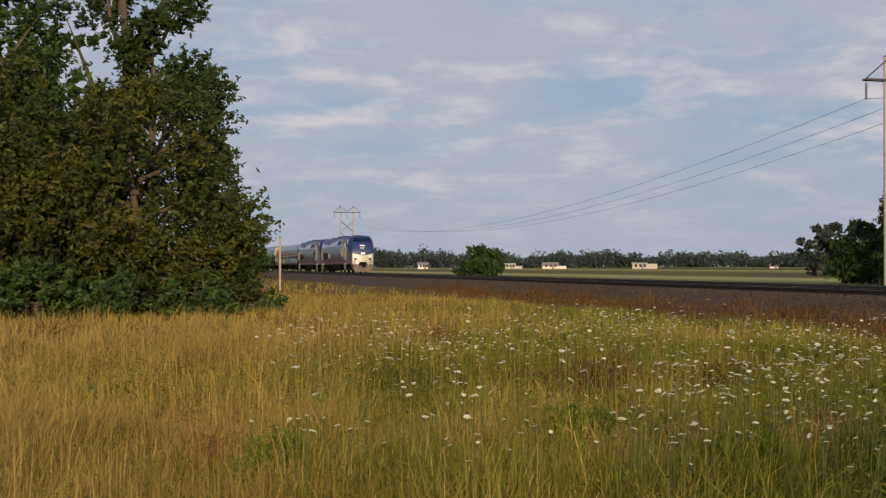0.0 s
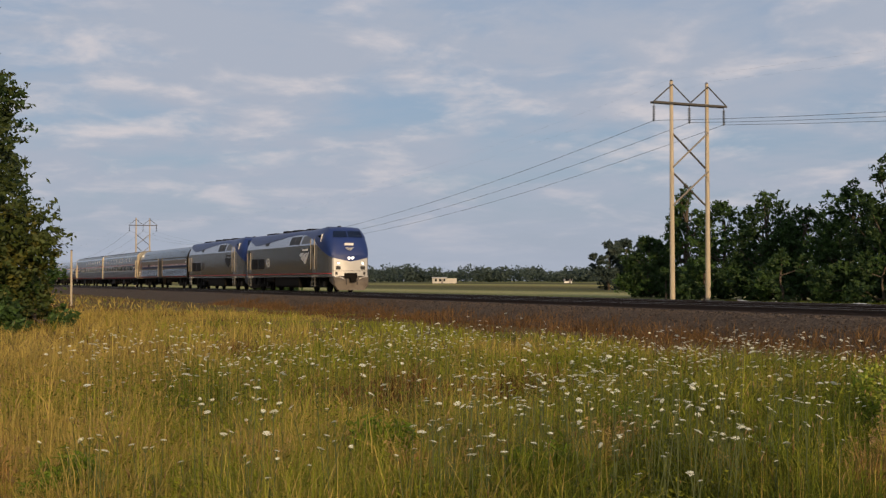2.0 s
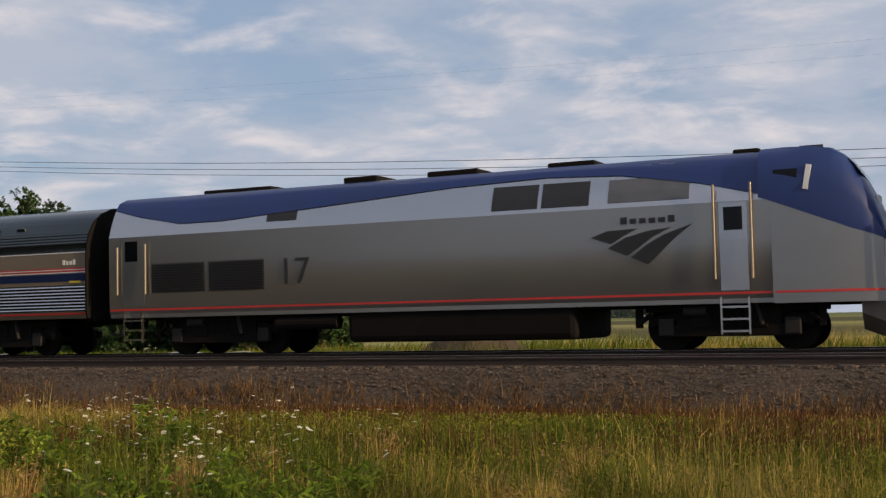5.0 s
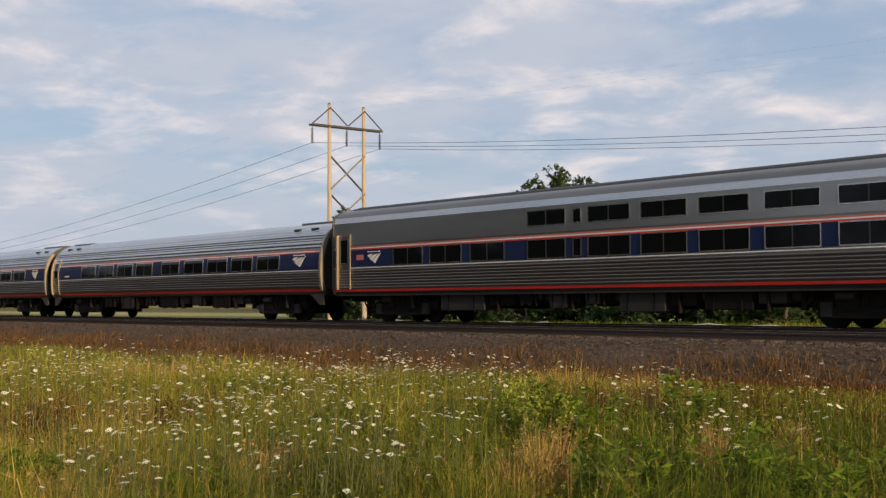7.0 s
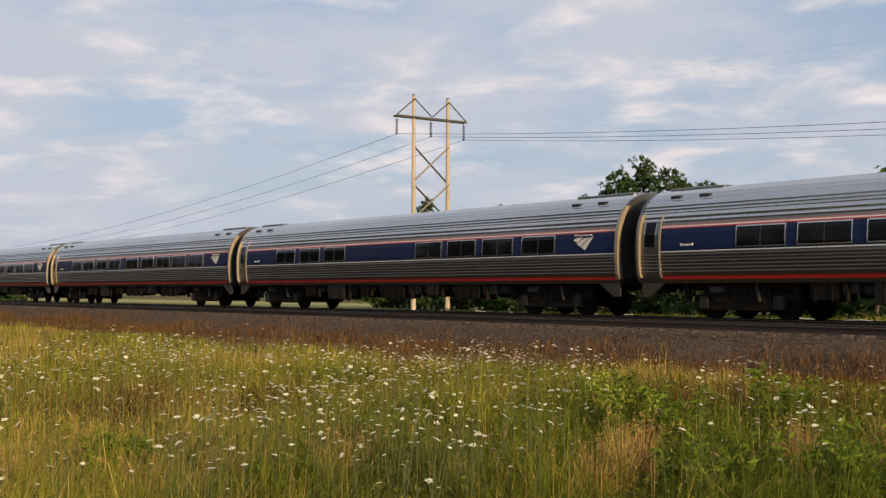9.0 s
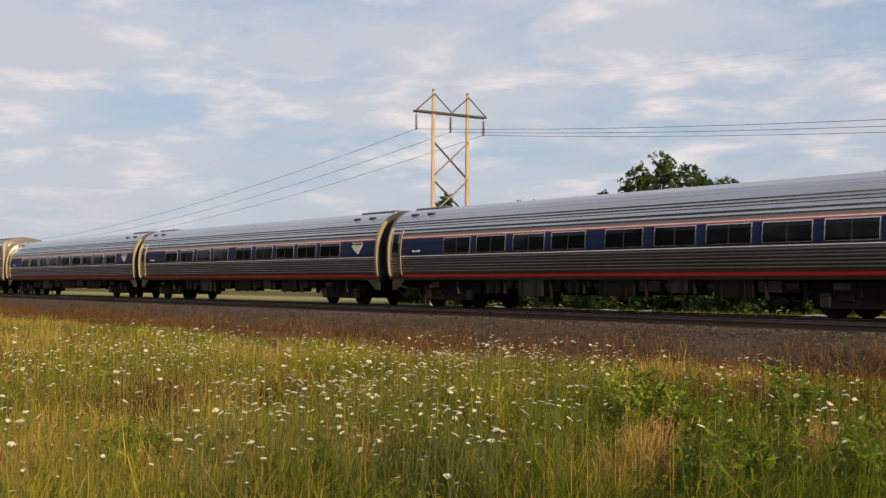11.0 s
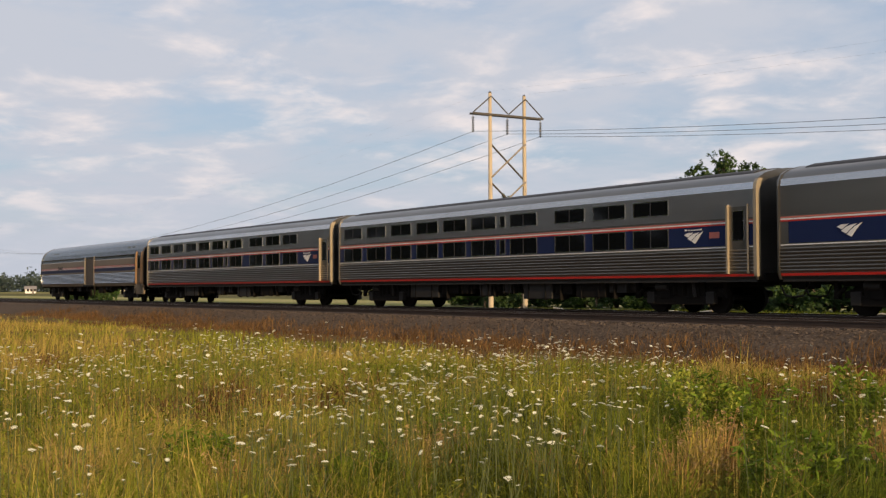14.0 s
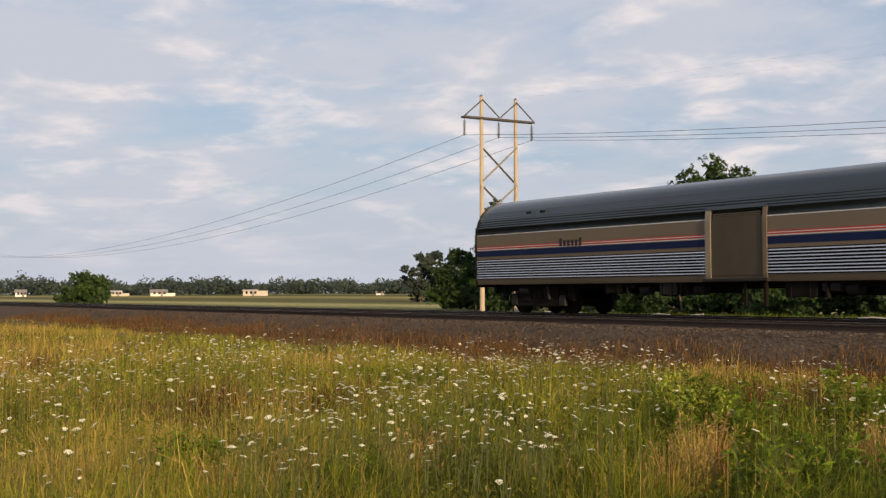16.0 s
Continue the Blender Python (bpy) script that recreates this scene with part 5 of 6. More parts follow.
# these also take the leaf colour with haze in it
for i, (az, d, h, r) in enumerate(((-57.8, 190, 7.6, 3.0), (-57.0, 196, 8.2, 3.2), (-56.2, 188, 8.0, 3.0))):
    x, y = polar(az, d)
    tree(x, y, h, r, 85 + i, (LEAF_FAR, LEAF_FAR), 5000, 0.34, 0.05, "dark rounded tree at the field edge, leaves tinted for haze", 0.36, 20)
x, y = polar(-73.2, 140)
tree(x, y, 3.9, 3.2, 90, GRN, 7000, 0.2, 0.03, "lone round green bush beside the line", 0.38, 22, "shrub")


def far_woods():
    """A long belt of woodland on the horizon, with haze tinted into its leaf colour."""
    rng = np.random.default_rng(9)
    pts = []
    for k in range(2000):
        az = -100 + 90 * rng.random()
        d = 1000 + 130 * rng.random()
        h = 9.5 + 3.0 * math.sin(az * 1.7) * math.sin(az * 0.61 + 1) + 4.5 * rng.random() ** 2 + (4.5 if rng.random() < 0.06 else 0)
        if -79 < az < -75.5:
            h += 3.5
        x, y = polar(az, d)
        m = 62
        r = 5.5 + 4.5 * rng.random()
        v = rng.normal(size=(m, 3))
        v /= np.linalg.norm(v, axis=1)[:, None]
        v = v * np.array([r, r, h * 0.5]) * (0.55 + 0.5 * rng.random((m, 1))) + np.array([x, y, h * 0.5])
        pts.append(v)
    p = np.concatenate(pts)
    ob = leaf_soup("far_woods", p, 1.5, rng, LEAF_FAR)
    tagged(ob, "distant belt of woodland along the horizon, leaves tinted for haze", "woodland", kind="stuff")


far_woods()


# ---- meadow ----
def field_noise(x, y, scale, seed):
    rng = np.random.default_rng(seed)
    out = np.zeros_like(x)
    for k in range(9):
        a = rng.random() * 6.283
        f = (0.5 + rng.random() * 1.6) / scale
        out += np.sin((x * math.cos(a) + y * math.sin(a)) * f * 6.283 + rng.random() * 6.283)
    return out / 3.0


def blades(name, x, y, h, w, lean, mat, label, rng, segs=True, foot=0.0):
    """Bent tapering blades standing at the given places; neighbours lean much the same way."""
    n = len(x)
    a = rng.random(n) * 6.283
    la = 2.4 * field_noise(x, y, 1.1, 61) + rng.normal(0.5, 0.9, n)
    dx, dy = np.cos(a) * w, np.sin(a) * w
    bx, by = np.cos(la) * lean * h, np.sin(la) * lean * h
    base = np.stack([x, y, 0.0 * x - 0.02 + foot], 1)
    side = np.stack([dx, dy, 0 * x], 1)
    mid = base + np.stack([bx * 0.25, by * 0.25, h * 0.58], 1)
    tip = base + np.stack([bx, by, h * np.maximum(0.45, 1 - 0.4 * lean)], 1)
    if segs:
        v = np.stack([base - side, base + side, mid + side * 0.75, mid - side * 0.75, tip], 1).reshape(-1, 3)
        k = 5 * np.arange(n)[:, None]
        f = np.concatenate([k + [[0, 1, 2]], k + [[0, 2, 3]], k + [[3, 2, 4]]])
    else:
        v = np.stack([base - side, base + side, tip], 1).reshape(-1, 3)
        f = 3 * np.arange(n)[:, None] + [[0, 1, 2]]
    return tagged(soup(name, v, f, mat), label, "grass", kind="stuff")


def seed_heads(name, x, y, z, s, mat, label, rng):
    """Slim spindle-shaped seed heads."""
    n = len(x)
    la = rng.normal(0.5, 1.1, n)
    t = np.stack([np.cos(la) * 0.35, np.sin(la) * 0.35, np.full(n, 0.9)], 1) * s[:, None]
    c = np.stack([x, y, z], 1)
    b = np.stack([-np.sin(la), np.cos(la), 0 * la], 1) * (s * 0.085)[:, None]
    e = np.stack([np.cos(la) * 0.5, np.sin(la) * 0.5, -0.3 + 0 * la], 1) * (s * 0.085)[:, None]
    m = c + t * 0.4
    v = np.stack([c, m + b, m + e, m - b, m - e, c + t], 1).reshape(-1, 3)
    k = 6 * np.arange(n)[:, None]
    f = np.concatenate([k + [q] for q in ([0, 1, 2], [0, 2, 3], [0, 3, 4], [0, 4, 1], [5, 2, 1], [5, 3, 2], [5, 4, 3], [5, 1, 4])])
    return tagged(soup(name, v, f, mat), label, "grass", kind="stuff")


def grass_mat(name, a, b, island=0.4):
    return material(name, a, 0.75, 0, b, 0.35, 0.6, 0, 20, island=island, translucent=0.35, gloss=0.12)


STRAW = grass_mat("dry_straw_grass", (0.46, 0.345, 0.095), (0.33, 0.25, 0.065), 0.4)
GREENG = grass_mat("green_grass", (0.20, 0.235, 0.024), (0.28, 0.26, 0.036), 0.45)
RUST = grass_mat("rust_red_grass", (0.145, 0.066, 0.024), (0.095, 0.047, 0.019), 0.6)
LUSH = grass_mat("lush_green_grass", (0.075, 0.118, 0.012), (0.125, 0.138, 0.016), 0.6)
SEED = grass_mat("pale_seed_heads", (0.42, 0.30, 0.13), (0.24, 0.155, 0.07), 0.5)
WEED = grass_mat("leafy_weed", (0.095, 0.165, 0.016), (0.14, 0.18, 0.02), 0.5)
HERB = grass_mat("meadow_herb", (0.11, 0.155, 0.013), (0.19, 0.18, 0.022), 0.6)
TOE = grass_mat("brown_toe_weeds", (0.20, 0.115, 0.045), (0.12, 0.066, 0.028), 0.6)
DRY = grass_mat("tan_dead_grass", (0.44, 0.28, 0.105), (0.29, 0.165, 0.055), 0.6)
LACE = material("white_flower_umbel", (0.82, 0.81, 0.70), 0.7, 0, (0.72, 0.73, 0.55), 40, 0.6, island=0.12, translucent=0.3)
STEM = material("green_flower_stem", (0.075, 0.095, 0.022), 0.7)
GOLDENROD = material("yellow_blossom", (0.30, 0.31, 0.03), 0.7, 0, (0.22, 0.26, 0.03), 20, island=0.3, translucent=0.3)


def spread(rng, n, r0, r1, a0=-106.0, a1=2.0):
    """Even places in a sector round the camera, on the meadow only."""
    r = np.sqrt(r0 * r0 + (r1 * r1 - r0 * r0) * rng.random(n))
    a = np.radians(a0 + (a1 - a0) * rng.random(n))
    x, y = r * np.sin(a), r * np.cos(a)
    ok = (y < 20.5 + 0.5 * np.sin(x * 0.7) + 0.3 * np.sin(x * 2.3)) & (y > -14)
    return x[ok], y[ok]


def kinds(x, y, rng):
    """0 straw, 1 green, 2 rust: broad patches, dry towards the trees, greener ahead, rust along the ballast."""
    g = 0.95 * field_noise(x, y, 16.0, 31) + 0.5 * field_noise(x, y, 5.0, 32) + np.interp(np.degrees(np.arctan2(x, y)), [-100, -85, -77, -66, -45, -25], [-1.3, -0.85, 0.1, 0.45, 0.65, 1.2]) + np.interp(np.hypot(x, y), [7, 10, 16, 35], [0.15, 0.0, 0, -0.2]) + np.interp(y, [11, 14, 18], [0, 0.5, 0.8]) * np.interp(np.degrees(np.arctan2(x, y)), [-76, -66], [0, 1]) + rng.normal(0, 0.55, len(x))
    rust = 0.9 * field_noise(x, y, 9.0, 33) + np.interp(y, [12, 16, 18, 20], [-0.9, -0.3, 1.5, 2.8]) * np.interp(x, [-70, -35], [0.4, 1.0]) + np.interp(np.degrees(np.arctan2(x, y)), [-60, -42], [0.0, 0.9]) + np.interp(np.hypot(x, y), [9, 12, 15, 19], [-0.3, 0.1, 0.45, 0.45]) + rng.normal(0, 0.45, len(x))
    lush = 0.8 * field_noise(x, y, 6.0, 36) + np.interp(np.degrees(np.arctan2(x, y)), [-76, -62, -50, -40], [-0.9, -0.7, 0.2, 1.0]) + rng.normal(0, 0.3, len(x))
    return np.where(rust > 1.05, 2, np.where(g > 0.05, np.where(lush > 0, 3, 1), 0))


def meadow():
    rng = np.random.default_rng(17)
    sets = []
    for n, r0, r1, w in ((195000, 6.2, 12.0, 0.0030), (190000, 12.0, 24.0, 0.0060), (120000, 24.0, 62.0, 0.014), (30000, 62.0, 150.0, 0.04)):
        x, y = spread(rng, n, r0, r1)
        k = kinds(x, y, rng)
        tall = np.interp(field_noise(x, y, 7.0, 35), [-1, 1], [0.75, 1.2]) * np.interp(field_noise(x, y, 1.5, 37), [-1.2, 1.2], [0.5, 1.3])
        h = np.where(k == 0, rng.normal(0.42, 0.14, len(x)), np.where(k % 2 == 1, rng.normal(0.37, 0.14, len(x)), rng.normal(0.46, 0.12, len(x)))) * tall
        h *= np.interp(y, [9, 14, 17.5, 20], [1.0, 0.78, 0.40, 0.25])
        sets.append((x, y, np.clip(h, 0.12, 1.1), np.full(len(x), w) * (0.6 + 0.8 * rng.random(len(x))), k, r0 < 20))
    names = (("dry_grass", STRAW, "tall golden dry meadow grass"), ("green_grass", GREENG, "fresh green meadow grass"), ("rust_grass", RUST, "rust-red dry weeds beside the ballast"), ("lush_grass", LUSH, "lush deep green weeds and grass"))
    for kind, (name, mat, label) in enumerate(names):
        for near in (True, False):
            sel = [(x[k == kind], y[k == kind], h[k == kind], w[k == kind]) for x, y, h, w, k, nr in sets if nr == near]
            x, y, h, w = (np.concatenate(c) for c in zip(*sel))
            blades(name, x, y, h, w, np.abs(rng.normal(0.6, 0.45, len(x))), mat, label, rng, near)
    # seed heads on stalks
    x, y = spread(rng, 17000, 6.2, 22.0)
    k = kinds(x, y, rng)
    keep = ((k % 2 == 0) | (rng.random(len(x)) < 0.2)) & (y < 15.5 + rng.normal(0, 1.0, len(x)))
    x, y = x[keep], y[keep]
    h = np.clip(rng.normal(0.58, 0.13, len(x)), 0.3, 1.0) * np.interp(y, [9, 14, 17.5, 20], [1.0, 0.78, 0.42, 0.28])
    blades("seed_stalk", x, y, h, np.full(len(x), 0.0025) + 0.00012 * np.hypot(x, y), np.full(len(x), 0.02), STRAW, "thin dry grass stalks", rng, False)
    seed_heads("seed_heads", x, y, h - 0.04, 0.03 + 0.05 * rng.random(len(x)), SEED, "pale feathery grass seed heads", rng)
    # low broad-leaved herbs between the blades
    x, y = spread(rng, 110000, 6.2, 20.0)
    k = kinds(x, y, rng)
    keep = ((k % 2 == 1) | (rng.random(len(x)) < 0.3)) & (y < 17.5)
    x, y = x[keep], y[keep]
    z = (0.05 + 0.40 * rng.random(len(x)) ** 0.8) * np.interp(y, [9, 14, 17.5], [1.0, 0.8, 0.4])
    ob = leaf_soup("herb_leaves", np.stack([x, y, z], 1), 0.010 + 0.0011 * np.hypot(x, y), rng, HERB, 0.8, 0.3)
    tagged(ob, "small broad leaves of herbs among the grass", "herbs", kind="stuff")
    # thin sward round and behind the camera
    x, y = -60 + 110 * rng.random(60000), -32 + 51 * rng.random(60000)
    r, a = np.hypot(x, y), np.degrees(np.arctan2(x, y))
    keep = (r > 0.6) & ((r < 6.3) | (a > 1) | (a < -105)) & (y < 19)
    x, y = x[keep], y[keep]
    blades("rear_grass", x, y, np.clip(rng.normal(0.42, 0.12, len(x)), 0.1, 0.65), np.full(len(x), 0.012), np.abs(rng.normal(0.3, 0.3, len(x))), STRAW, "dry meadow grass round the viewpoint", rng, False)
    # low rusty weeds rooted in the toe of the ballast
    n = 22000
    x = -80 + 88 * rng.random(n)
    y = 20.0 + 0.55 * rng.normal(size=n) + 0.35 * np.sin(x * 0.31) + 0.25 * np.sin(x * 0.83 + 1)
    thick = field_noise(x, y, 6.0, 71) + rng.normal(0, 0.6, n) > -0.75
    x, y = x[thick], np.clip(y[thick], 18.2, 21.5)
    h = np.clip(rng.normal(0.26, 0.09, len(x)), 0.08, 0.5) * np.interp(field_noise(x, y, 3.0, 72), [-1, 1], [0.6, 1.25])
    blades("toe_weeds", x, y, h, np.full(len(x), 0.012), np.abs(rng.normal(0.5, 0.4, len(x))), TOE, "low rusty weeds in the toe of the ballast", rng, False, np.interp(y, [19.6, 20.3, 21.7], [0.0, 0.16, 0.5]))
    # verge beyond the line
    n = 52000
    x = -72 + 100 * rng.random(n)
    y = 32.6 + 22 * rng.random(n) ** 1.3
    far_green = field_noise(x, y, 14.0, 41) + np.interp(x, [-60, -20, -5], [1.6, 0.9, 0.1]) > 0
    h = np.clip(rng.normal(0.7, 0.25, n), 0.2, 1.4) * np.interp(x, [-72, -50, -34, -18], [0.25, 0.4, 0.5, 1.15])
    for sel, nm, mt in ((far_green, "verge_weeds", LUSH), (~far_green, "verge_grass", STRAW)):
        blades(nm, x[sel], y[sel], h[sel], np.full(sel.sum(), 0.034), np.full(sel.sum(), 0.45), mt, "unmown weeds beyond the far track", rng, False)


meadow()


def umbel_mesh(seed):
    """A shallow domed head of many florets."""
    rng = np.random.default_rng(seed)
    bm = B()
    for k in range(17):
        r = 0.040 * math.sqrt((k + 0.5) / 17)
        a = k * 2.4
        c = Vector((r * math.cos(a), r * math.sin(a), 0.010 - 5.0 * r * r + rng.normal() * 0.0015))
        s = 0.0095 + 0.003 * rng.random()
        top = bm.verts.new(c + Vector((0, 0, 0.005)))
        ring = [bm.verts.new(c + Vector((s * math.cos(q + k), s * math.sin(q + k), rng.normal() * 0.001))) for q in (0, 1.26, 2.51, 3.77, 5.03)]
        for i in range(5):
            bm.faces.new((top, ring[i], ring[(i + 1) % 5]))
    return finish(bm, "flower_head", LACE)


def stem_mesh(h):
    bm = rod(B(), (0, 0, -0.03), (0.0, 0.0, h), 0.0035, 0.0022, 5)
    for k in range(6):
        a = k * 1.05
        rod(bm, (0, 0, h - 0.035), (0.022 * math.cos(a), 0.022 * math.sin(a), h), 0.0012, 0.0012, 3)
    for z, a in ((h * 0.3, 0.4), (h * 0.5, 2.6), (h * 0.65, 4.6)):
        rod(bm, (0, 0, z), (0.07 * math.cos(a), 0.07 * math.sin(a), z + 0.05), 0.0016, 0.0008, 3)
    return finish(bm, "stem", STEM)


def flower_places(rng):
    """Loose drifts of flowers ahead of the camera."""
    x, y = spread(rng, 11000, 6.8, 21.0, -84.0, -26.0)
    d = 0.8 * field_noise(x, y, 7.0, 51) + 1.5 * field_noise(x, y, 2.6, 52) + 0.9 * field_noise(x, y, 1.1, 53) + np.interp(np.degrees(np.arctan2(x, y)), [-84, -76, -66, -52, -44, -36, -26], [-1.0, 0.2, 0.65, 0.65, -0.1, -0.9, -1.3]) + rng.normal(0, 0.6, len(x))
    r = np.hypot(x, y)
    d += np.interp(r, [6, 9, 12, 17, 19, 21], [0.9, 0.85, 0.3, 0.4, 0.2, -0.8]) + np.interp(y, [11, 13, 15], [0, -0.4, -2.0])
    i = np.argsort(-d)[:1900]
    return x[i], y[i], r[i]


def flowers():
    rng = np.random.default_rng(23)
    x, y, r = flower_places(rng)
    h = np.clip(rng.normal(0.72, 0.12, len(x)), 0.42, 1.05) * np.interp(y, [9, 14, 17], [1.0, 0.85, 0.6])
    order = np.argsort(r)
    heads = [umbel_mesh(k) for k in range(4)]
    hs = [0.5, 0.62, 0.74, 0.86, 0.98]
    stems = [stem_mesh(v) for v in hs]
    for n, i in enumerate(order[:290]):
        j = int(np.argmin([abs(v - h[i]) for v in hs]))
        t = thing("wildflower", pose(x[i], y[i], 0, rng.normal() * 6, rng.normal() * 6, rng.random() * 360), "white flat-topped umbel on a thin green stem in the grass", "wildflower", "white wildflowers")
        shared("stem", stems[j], t, Matrix.Identity(4))
        s = 0.26 + 0.42 * rng.random() ** 1.8
        m = Matrix.Translation((0, 0, hs[j])) @ pose(0, 0, 0, rng.normal() * 14, rng.normal() * 14, 0) @ Matrix.Diagonal((s, s, s, 1))
        shared("flower_head", heads[n % 4], t, m, "white lacy flower head")
    # the farther ones
    rest = order[290:]
    me = heads[0]
    base = np.array([v.co[:] for v in me.vertices])
    tri = np.array([p.vertices[:] for p in me.polygons])
    vs, fs = [], []
    for q, i in enumerate(rest):
        s = 0.30 + 0.42 * rng.random() ** 1.6
        tilt = np.array(Euler((rng.normal() * 0.25, rng.normal() * 0.25, rng.random() * 6)).to_matrix())
        vs.append((base * s) @ tilt.T + np.array([x[i], y[i], h[i]]))
        fs.append(tri + q * len(base))
    tagged(soup("far_wildflowers", np.concatenate(vs), np.concatenate(fs), LACE), "drifts of white umbel flowers farther off in the meadow", "wildflowers", kind="stuff")
    blades("flower_stems", x[rest], y[rest], h[rest], np.full(len(rest), 0.006), np.zeros(len(rest)), STEM, "thin green flower stems", rng, False)


flowers()


def leafy_weed(x, y, h, r, seed, bloom=False):
    rng = np.random.default_rng(seed)
    t = thing("weed_plant", pose(x, y, 0), "leafy green weed with yellow blossom" if bloom else "leafy bright green weed among the grass", "weed", "leafy weeds")
    pts = []
    for k in range(13):
        a, rr = rng.random() * 6.283, r * rng.random() ** 0.5
        hh = h * (0.6 + 0.4 * rng.random())
        bm = rod(B(), (rr * 0.3 * math.cos(a), rr * 0.3 * math.sin(a), -0.03), (rr * math.cos(a), rr * math.sin(a), hh), 0.005, 0.003, 5)
        part("stalk", bm, STEM, t)
        for j in range(70):
            u = 0.25 + 0.75 * rng.random()
            pts.append((rr * math.cos(a) * (0.3 + 0.7 * u) + rng.normal() * 0.04, rr * math.sin(a) * (0.3 + 0.7 * u) + rng.normal() * 0.04, hh * u + rng.normal() * 0.02))
    ob = leaf_soup("leaves", np.array(pts), 0.05, rng, WEED, 1.0, 0.22)
    ob.parent = t
    if bloom:
        top = np.array([p for p in pts if p[2] > h * 0.55])
        top = np.repeat(top, 3, 0) + rng.normal(size=(len(top) * 3, 3)) * 0.03
        ob = leaf_soup("blossom", top, 0.022, rng, GOLDENROD)
        ob.parent = t
        tagged(ob, "small yellow blossom sprays")


for i, (az, d, h, r, bloom) in enumerate(((-82.5, 8.6, 0.62, 0.28, False), (-83.5, 8.2, 0.55, 0.25, False), (-68.5, 9.5, 0.72, 0.4, False), (-61.0, 8.4, 0.66, 0.4, False), (-45.0, 11.8, 0.86, 0.5, True), (-43.2, 12.0, 0.8, 0.45, False),
                                          (-38.0, 13.5, 0.8, 0.4, False), (-36.0, 8.4, 0.75, 0.45, False), (-33.0, 8.0, 0.72, 0.5, False), (-41.0, 8.2, 0.7, 0.4, False), (-30.0, 9.0, 0.6, 0.3, False), (-56.5, 11.0, 0.7, 0.4, False), (-50.0, 9.2, 0.6, 0.35, False))):
    x, y = polar(az, d)
    small = 0.72 if az < -48 else 1.0
    leafy_weed(x, y, h * small, r * small, 200 + i, bloom)


def tussock(az, d, h, r, n, seed, mat, label):
    """One tuft of tall dead grass that fans out from its root, with drooping seed heads."""
    rng = np.random.default_rng(seed)
    cx, cy = polar(az, d)
    t = thing("grass_tussock", pose(cx, cy, 0), label, "grass tuft", "dry tussocks")
    a, q = rng.random(n) * 6.283, rng.random(n) ** 0.7
    x, y = np.cos(a) * r * 0.45 * q, np.sin(a) * r * 0.45 * q
    hh = h * (0.5 + 0.6 * rng.random(n))
    out = 0.75 * r * (0.1 + 0.9 * rng.random(n) ** 1.5)
    base = np.stack([x, y, np.full(n, -0.02)], 1)
    mid = base + np.stack([np.cos(a) * out * 0.3, np.sin(a) * out * 0.3, hh * 0.6], 1)
    tip = base + np.stack([np.cos(a) * out, np.sin(a) * out, hh * (1 - 0.25 * q)], 1)
    b = rng.random(n) * 6.283
    side = np.stack([np.cos(b), np.sin(b), 0 * b], 1) * 0.0034
    v = np.stack([base - side, base + side, mid + side * 0.8, mid - side * 0.8, tip], 1).reshape(-1, 3)
    k = 5 * np.arange(n)[:, None]
    ob = soup("blade_spray", v, np.concatenate([k + [[0, 1, 2]], k + [[0, 2, 3]], k + [[3, 2, 4]]]), mat)
    ob.parent = t
    tagged(ob, kind="stuff")
    pick = tip[::3] + rng.normal(size=(len(tip[::3]), 3)) * 0.008
    pick = np.repeat(pick, 3, 0) + np.array([0, 0, 1]) * (rng.random((len(pick) * 3, 1)) - 0.7) * 0.09
    ob = leaf_soup("seed_spray", pick, 0.016, rng, SEED, 0.2, 0.35)
    ob.parent = t
    tagged(ob, kind="stuff")


TUFTS = ((-45.2, 8.8, 0.80, 0.30), (-44.3, 9.3, 0.74, 0.30), (-46.4, 8.5, 0.62, 0.34), (-58.3, 9.0, 0.66, 0.4), (-57.2, 9.6, 0.62, 0.34), (-63.6, 9.0, 0.55, 0.38), (-20.7, 8.6, 0.60, 0.36), (-19.0, 10.6, 0.56, 0.4),
         (-23.0, 9.2, 0.5, 0.36), (-40.6, 8.3, 0.6, 0.3), (-37.2, 10.2, 0.66, 0.3), (-33.6, 11.4, 0.6, 0.34), (-52.4, 8.6, 0.52, 0.36), (-67.0, 8.7, 0.55, 0.4), (-74.5, 8.8, 0.6, 0.42), (-80.5, 9.4, 0.6, 0.4), (-86.0, 9.0, 0.62, 0.4), (-28.2, 12.4, 0.6, 0.4))
for i, (az, d, h, r) in enumerate(TUFTS):
    tussock(az, d, h, r * 0.85, 260, 300 + i, DRY if i % 3 else STRAW, "tall tan tuft of dead grass with drooping seed heads")


# ---- small things along the line and far buildings ----
def marker_post():
    x, y = polar(-82.6, 80)
    t = thing("marker_post", pose(x, y, 0), "slim pale wooden post beside the line", "post")
    part("shaft", rod(B(), (0, 0, -0.2), (0, 0, 3.5), 0.075, 0.06, 8), POLE, t)
    part("cap", rod(B(), (0, 0, 3.5), (0, 0, 3.56), 0.08, 0.03, 8), ARM, t)


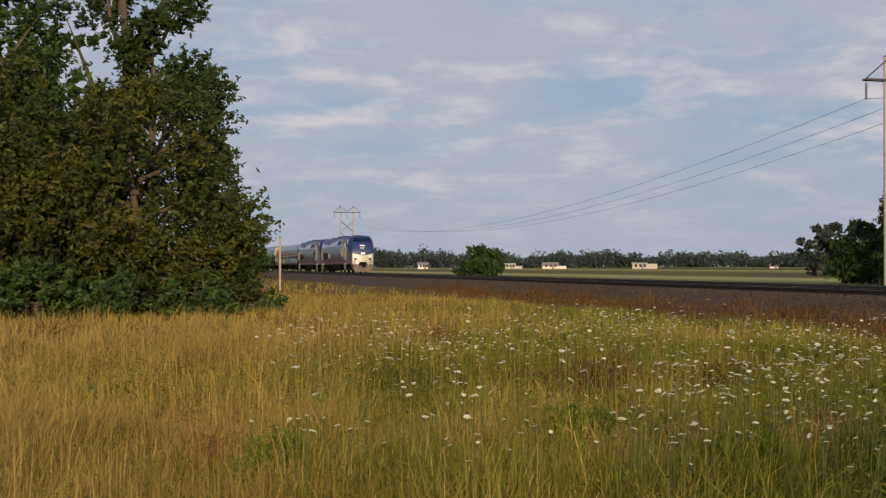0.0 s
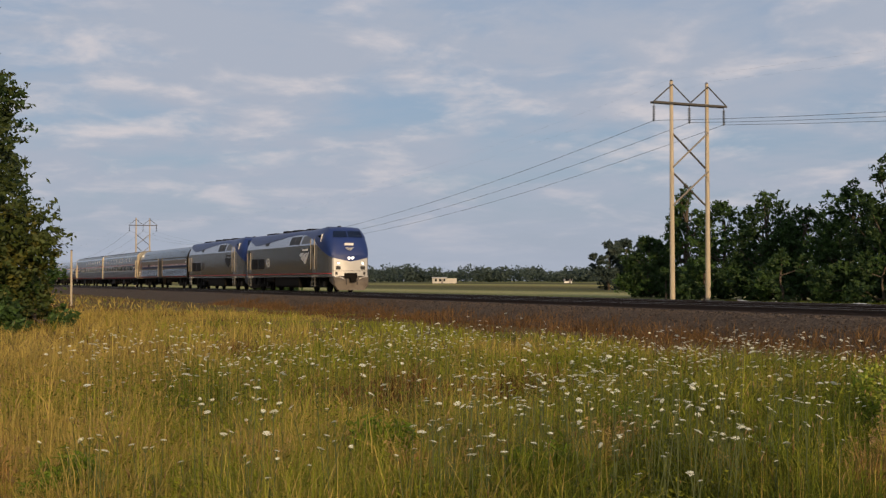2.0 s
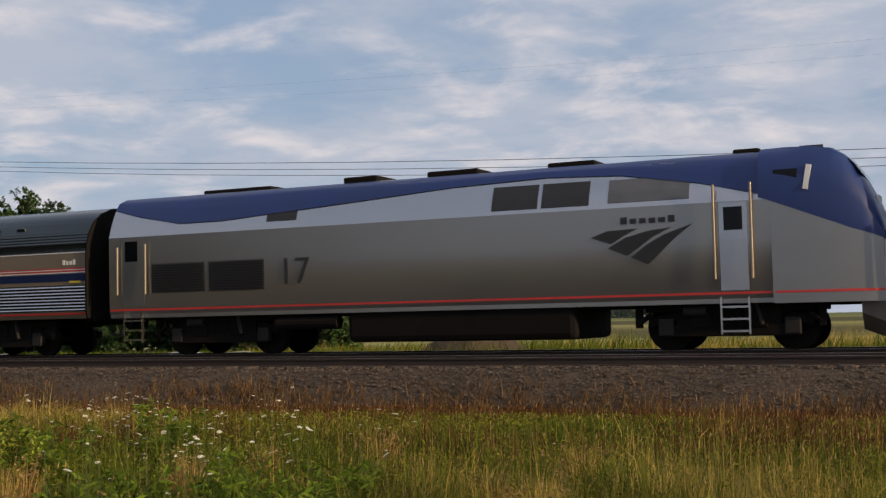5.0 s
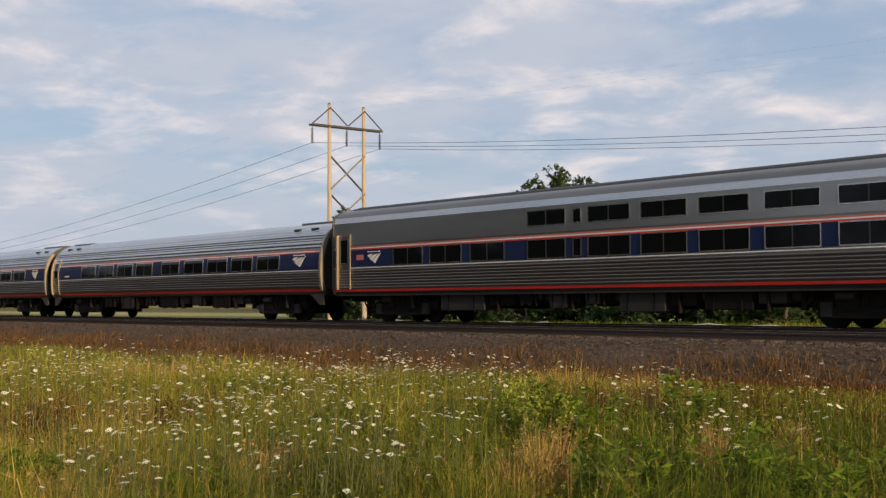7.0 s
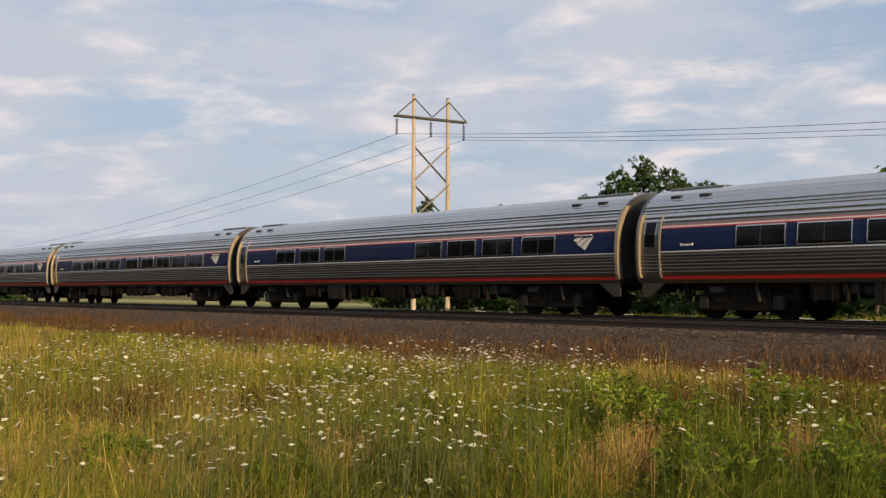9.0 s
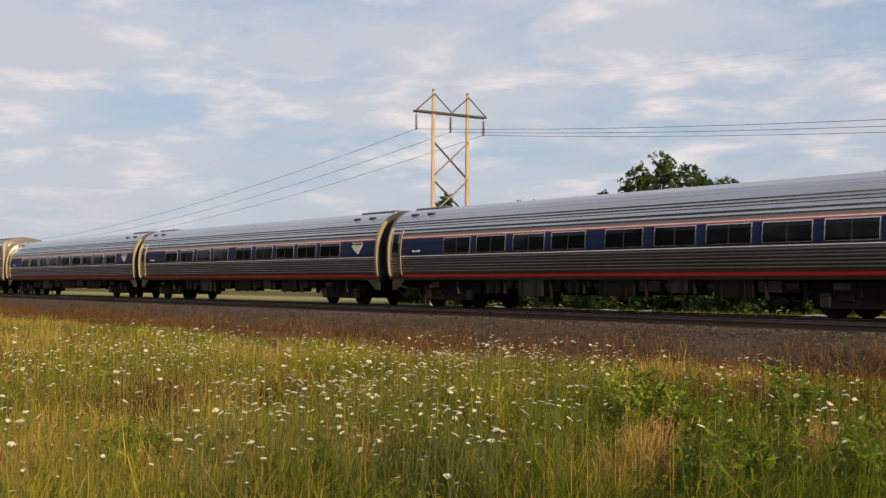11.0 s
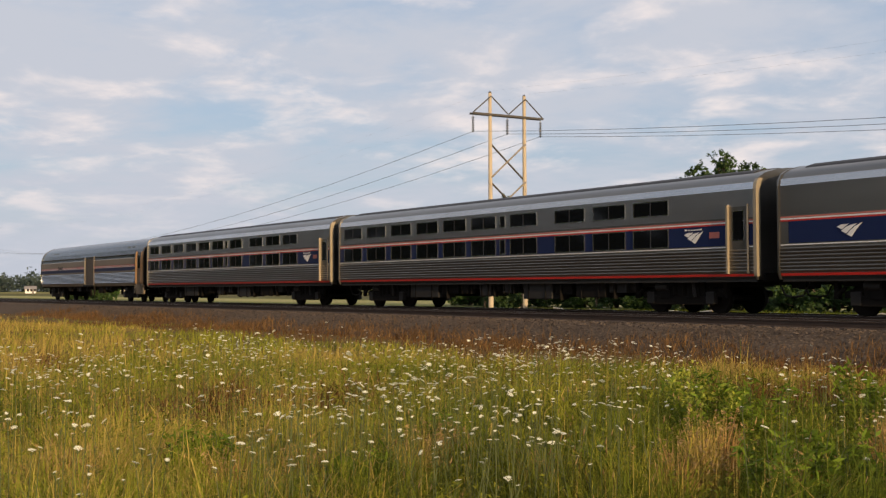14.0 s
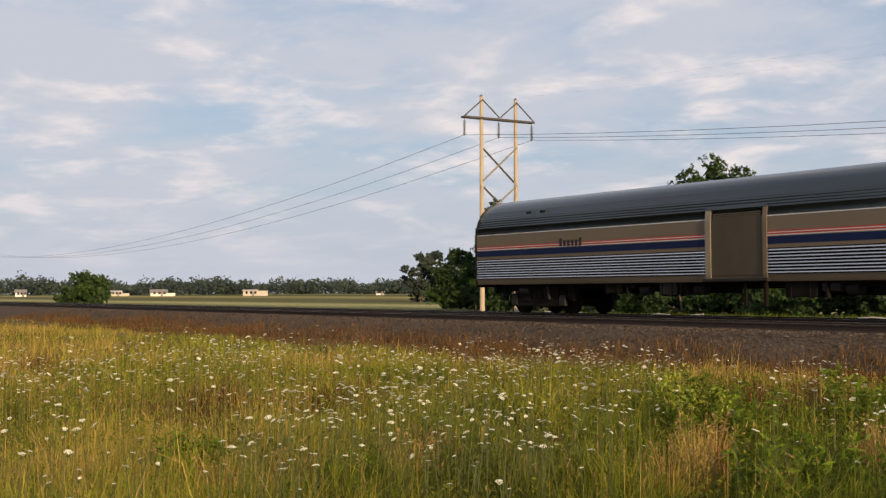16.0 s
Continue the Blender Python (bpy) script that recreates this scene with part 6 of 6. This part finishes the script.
def gravel_heap():
    x, y = polar(-23.8, 40.5)
    bm = B()
    bmesh.ops.create_icosphere(bm, subdivisions=4, radius=1.0)
    for v in bm.verts:
        r = math.hypot(v.co.x, v.co.y)
        n = noise.noise(v.co * 3.1) * 0.12 + noise.noise(v.co * 11) * 0.05
        v.co = Vector((v.co.x * 2.6, v.co.y * 2.0, max(-0.05, 1.55 * max(0.0, 1 - r) ** 0.8 * (1 + n) + n * 0.3 if v.co.z > 0 else -0.05)))
    ob = new("stone_mound", finish(bm, "stone_mound", BALLAST, 60))
    ob.matrix_basis = pose(x, y, 0)
    tagged(ob, "low grey mound of spare crushed stone", "mound")


def pale_strip_strand():
    """Broken lengths of a low white strand on short stakes along the far verge, added to draw a farther pale strip."""
    t = thing("strand_fence", pose(-44, 32.5, 0), "broken low white strand on stakes, added to draw a far pale strip", "fence")
    tops = [(2.4 * k, 0.1 * math.sin(k * 0.9), 0.70 + 0.04 * math.sin(k * 1.7)) for k in range(11)]
    for x, y, z in tops:
        part("stake", rod(B(), (x, y, -0.2), (x, y, z + 0.04), 0.02, 0.02, 6), POLE, t)
    for k, (a, b) in enumerate(zip(tops, tops[1:])):
        if k in (0, 5):
            continue
        mid = ((a[0] + b[0]) / 2, (a[1] + b[1]) / 2, (a[2] + b[2]) / 2 - 0.07)
        part("strand", rod(rod(B(), a, mid, 0.022, 0.022, 6), mid, b, 0.022, 0.022, 6), WHITE, t)


def house(az, d, w, dep, h, roof, mat, label, wing=0.0):
    x, y = polar(az, d)
    t = thing("farm_building", pose(x, y, 0, 0, 0, -az), label, "farmhouse", "far farm buildings")
    part("wall", box(B(), -w / 2, w / 2, -dep / 2, dep / 2, -0.1, h), mat, t)
    bm = B()
    o = 0.4
    a = [bm.verts.new(p) for p in ((-w / 2 - o, -dep / 2 - o, h), (-w / 2 - o, 0, h + roof), (-w / 2 - o, dep / 2 + o, h))]
    b = [bm.verts.new(p) for p in ((w / 2 + o, -dep / 2 - o, h), (w / 2 + o, 0, h + roof), (w / 2 + o, dep / 2 + o, h))]
    for f in ((a[0], b[0], b[1], a[1]), (a[1], b[1], b[2], a[2]), (a[0], a[2], b[2], b[0]), (a[0], a[1], a[2]), (b[0], b[2], b[1])):
        bm.faces.new(f)
    part("roof", bm, SHINGLE if mat is not HOUSE_BEIGE else HOUSE_BEIGE, t)
    for k in range(3):
        part("window", box(B(), -w * 0.32 + k * w * 0.3, -w * 0.32 + k * w * 0.3 + 1.0, -dep / 2 - 0.05, -dep / 2 + 0.02, 1.0, 2.2), GLASS, t)
    part("door", box(B(), w * 0.12, w * 0.12 + 1.0, -dep / 2 - 0.05, -dep / 2 + 0.02, 0, 2.1), SHINGLE, t)
    if wing:
        part("wing", box(B(), w / 2, w / 2 + wing, -dep * 0.35, dep * 0.35, -0.1, h * 0.95), mat, t)


marker_post()
gravel_heap()
pale_strip_strand()
house(-75.9, 620, 5, 5, 2.0, 1.6, HOUSE_WHITE, "small white farmhouse far across the fields")
house(-69.9, 620, 8, 6, 1.6, 1.8, HOUSE_WHITE, "white farmhouse with a grey gabled roof", 4)
house(-71.8, 680, 6, 6, 1.6, 1.4, HOUSE_BEIGE, "tan farm building far across the fields", 4)
house(-65.75, 600, 7, 6, 2.6, 0.5, HOUSE_BEIGE, "low beige farm building with a flat extension", 5)
house(-59.7, 640, 4, 5, 1.0, 1.2, HOUSE_WHITE, "small white shed at the field edge")


# ---- ties under the nearer track, last ----
tie = finish(box(B(), -0.115, 0.115, -1.3, 1.3, -0.08, 0.09), "tie", TIE)
tie_rng = random.Random(4)
for k in range(300):
    shared("tie", tie, tracks[1], pose(-122 + k * 0.53, 0, RAILTOP - 0.255 + tie_rng.uniform(-0.01, 0.01), 0, 0, tie_rng.uniform(-1.5, 1.5)))


def motions():
    for t, x_off in fleet:
        walk(t, [(s, pose(GAP0 + x_off + SPEED * s, TRACK_FAR, RAILTOP)) for s in (0.0, 4.0, 8.0, 12.0, 16.0)])


motions()
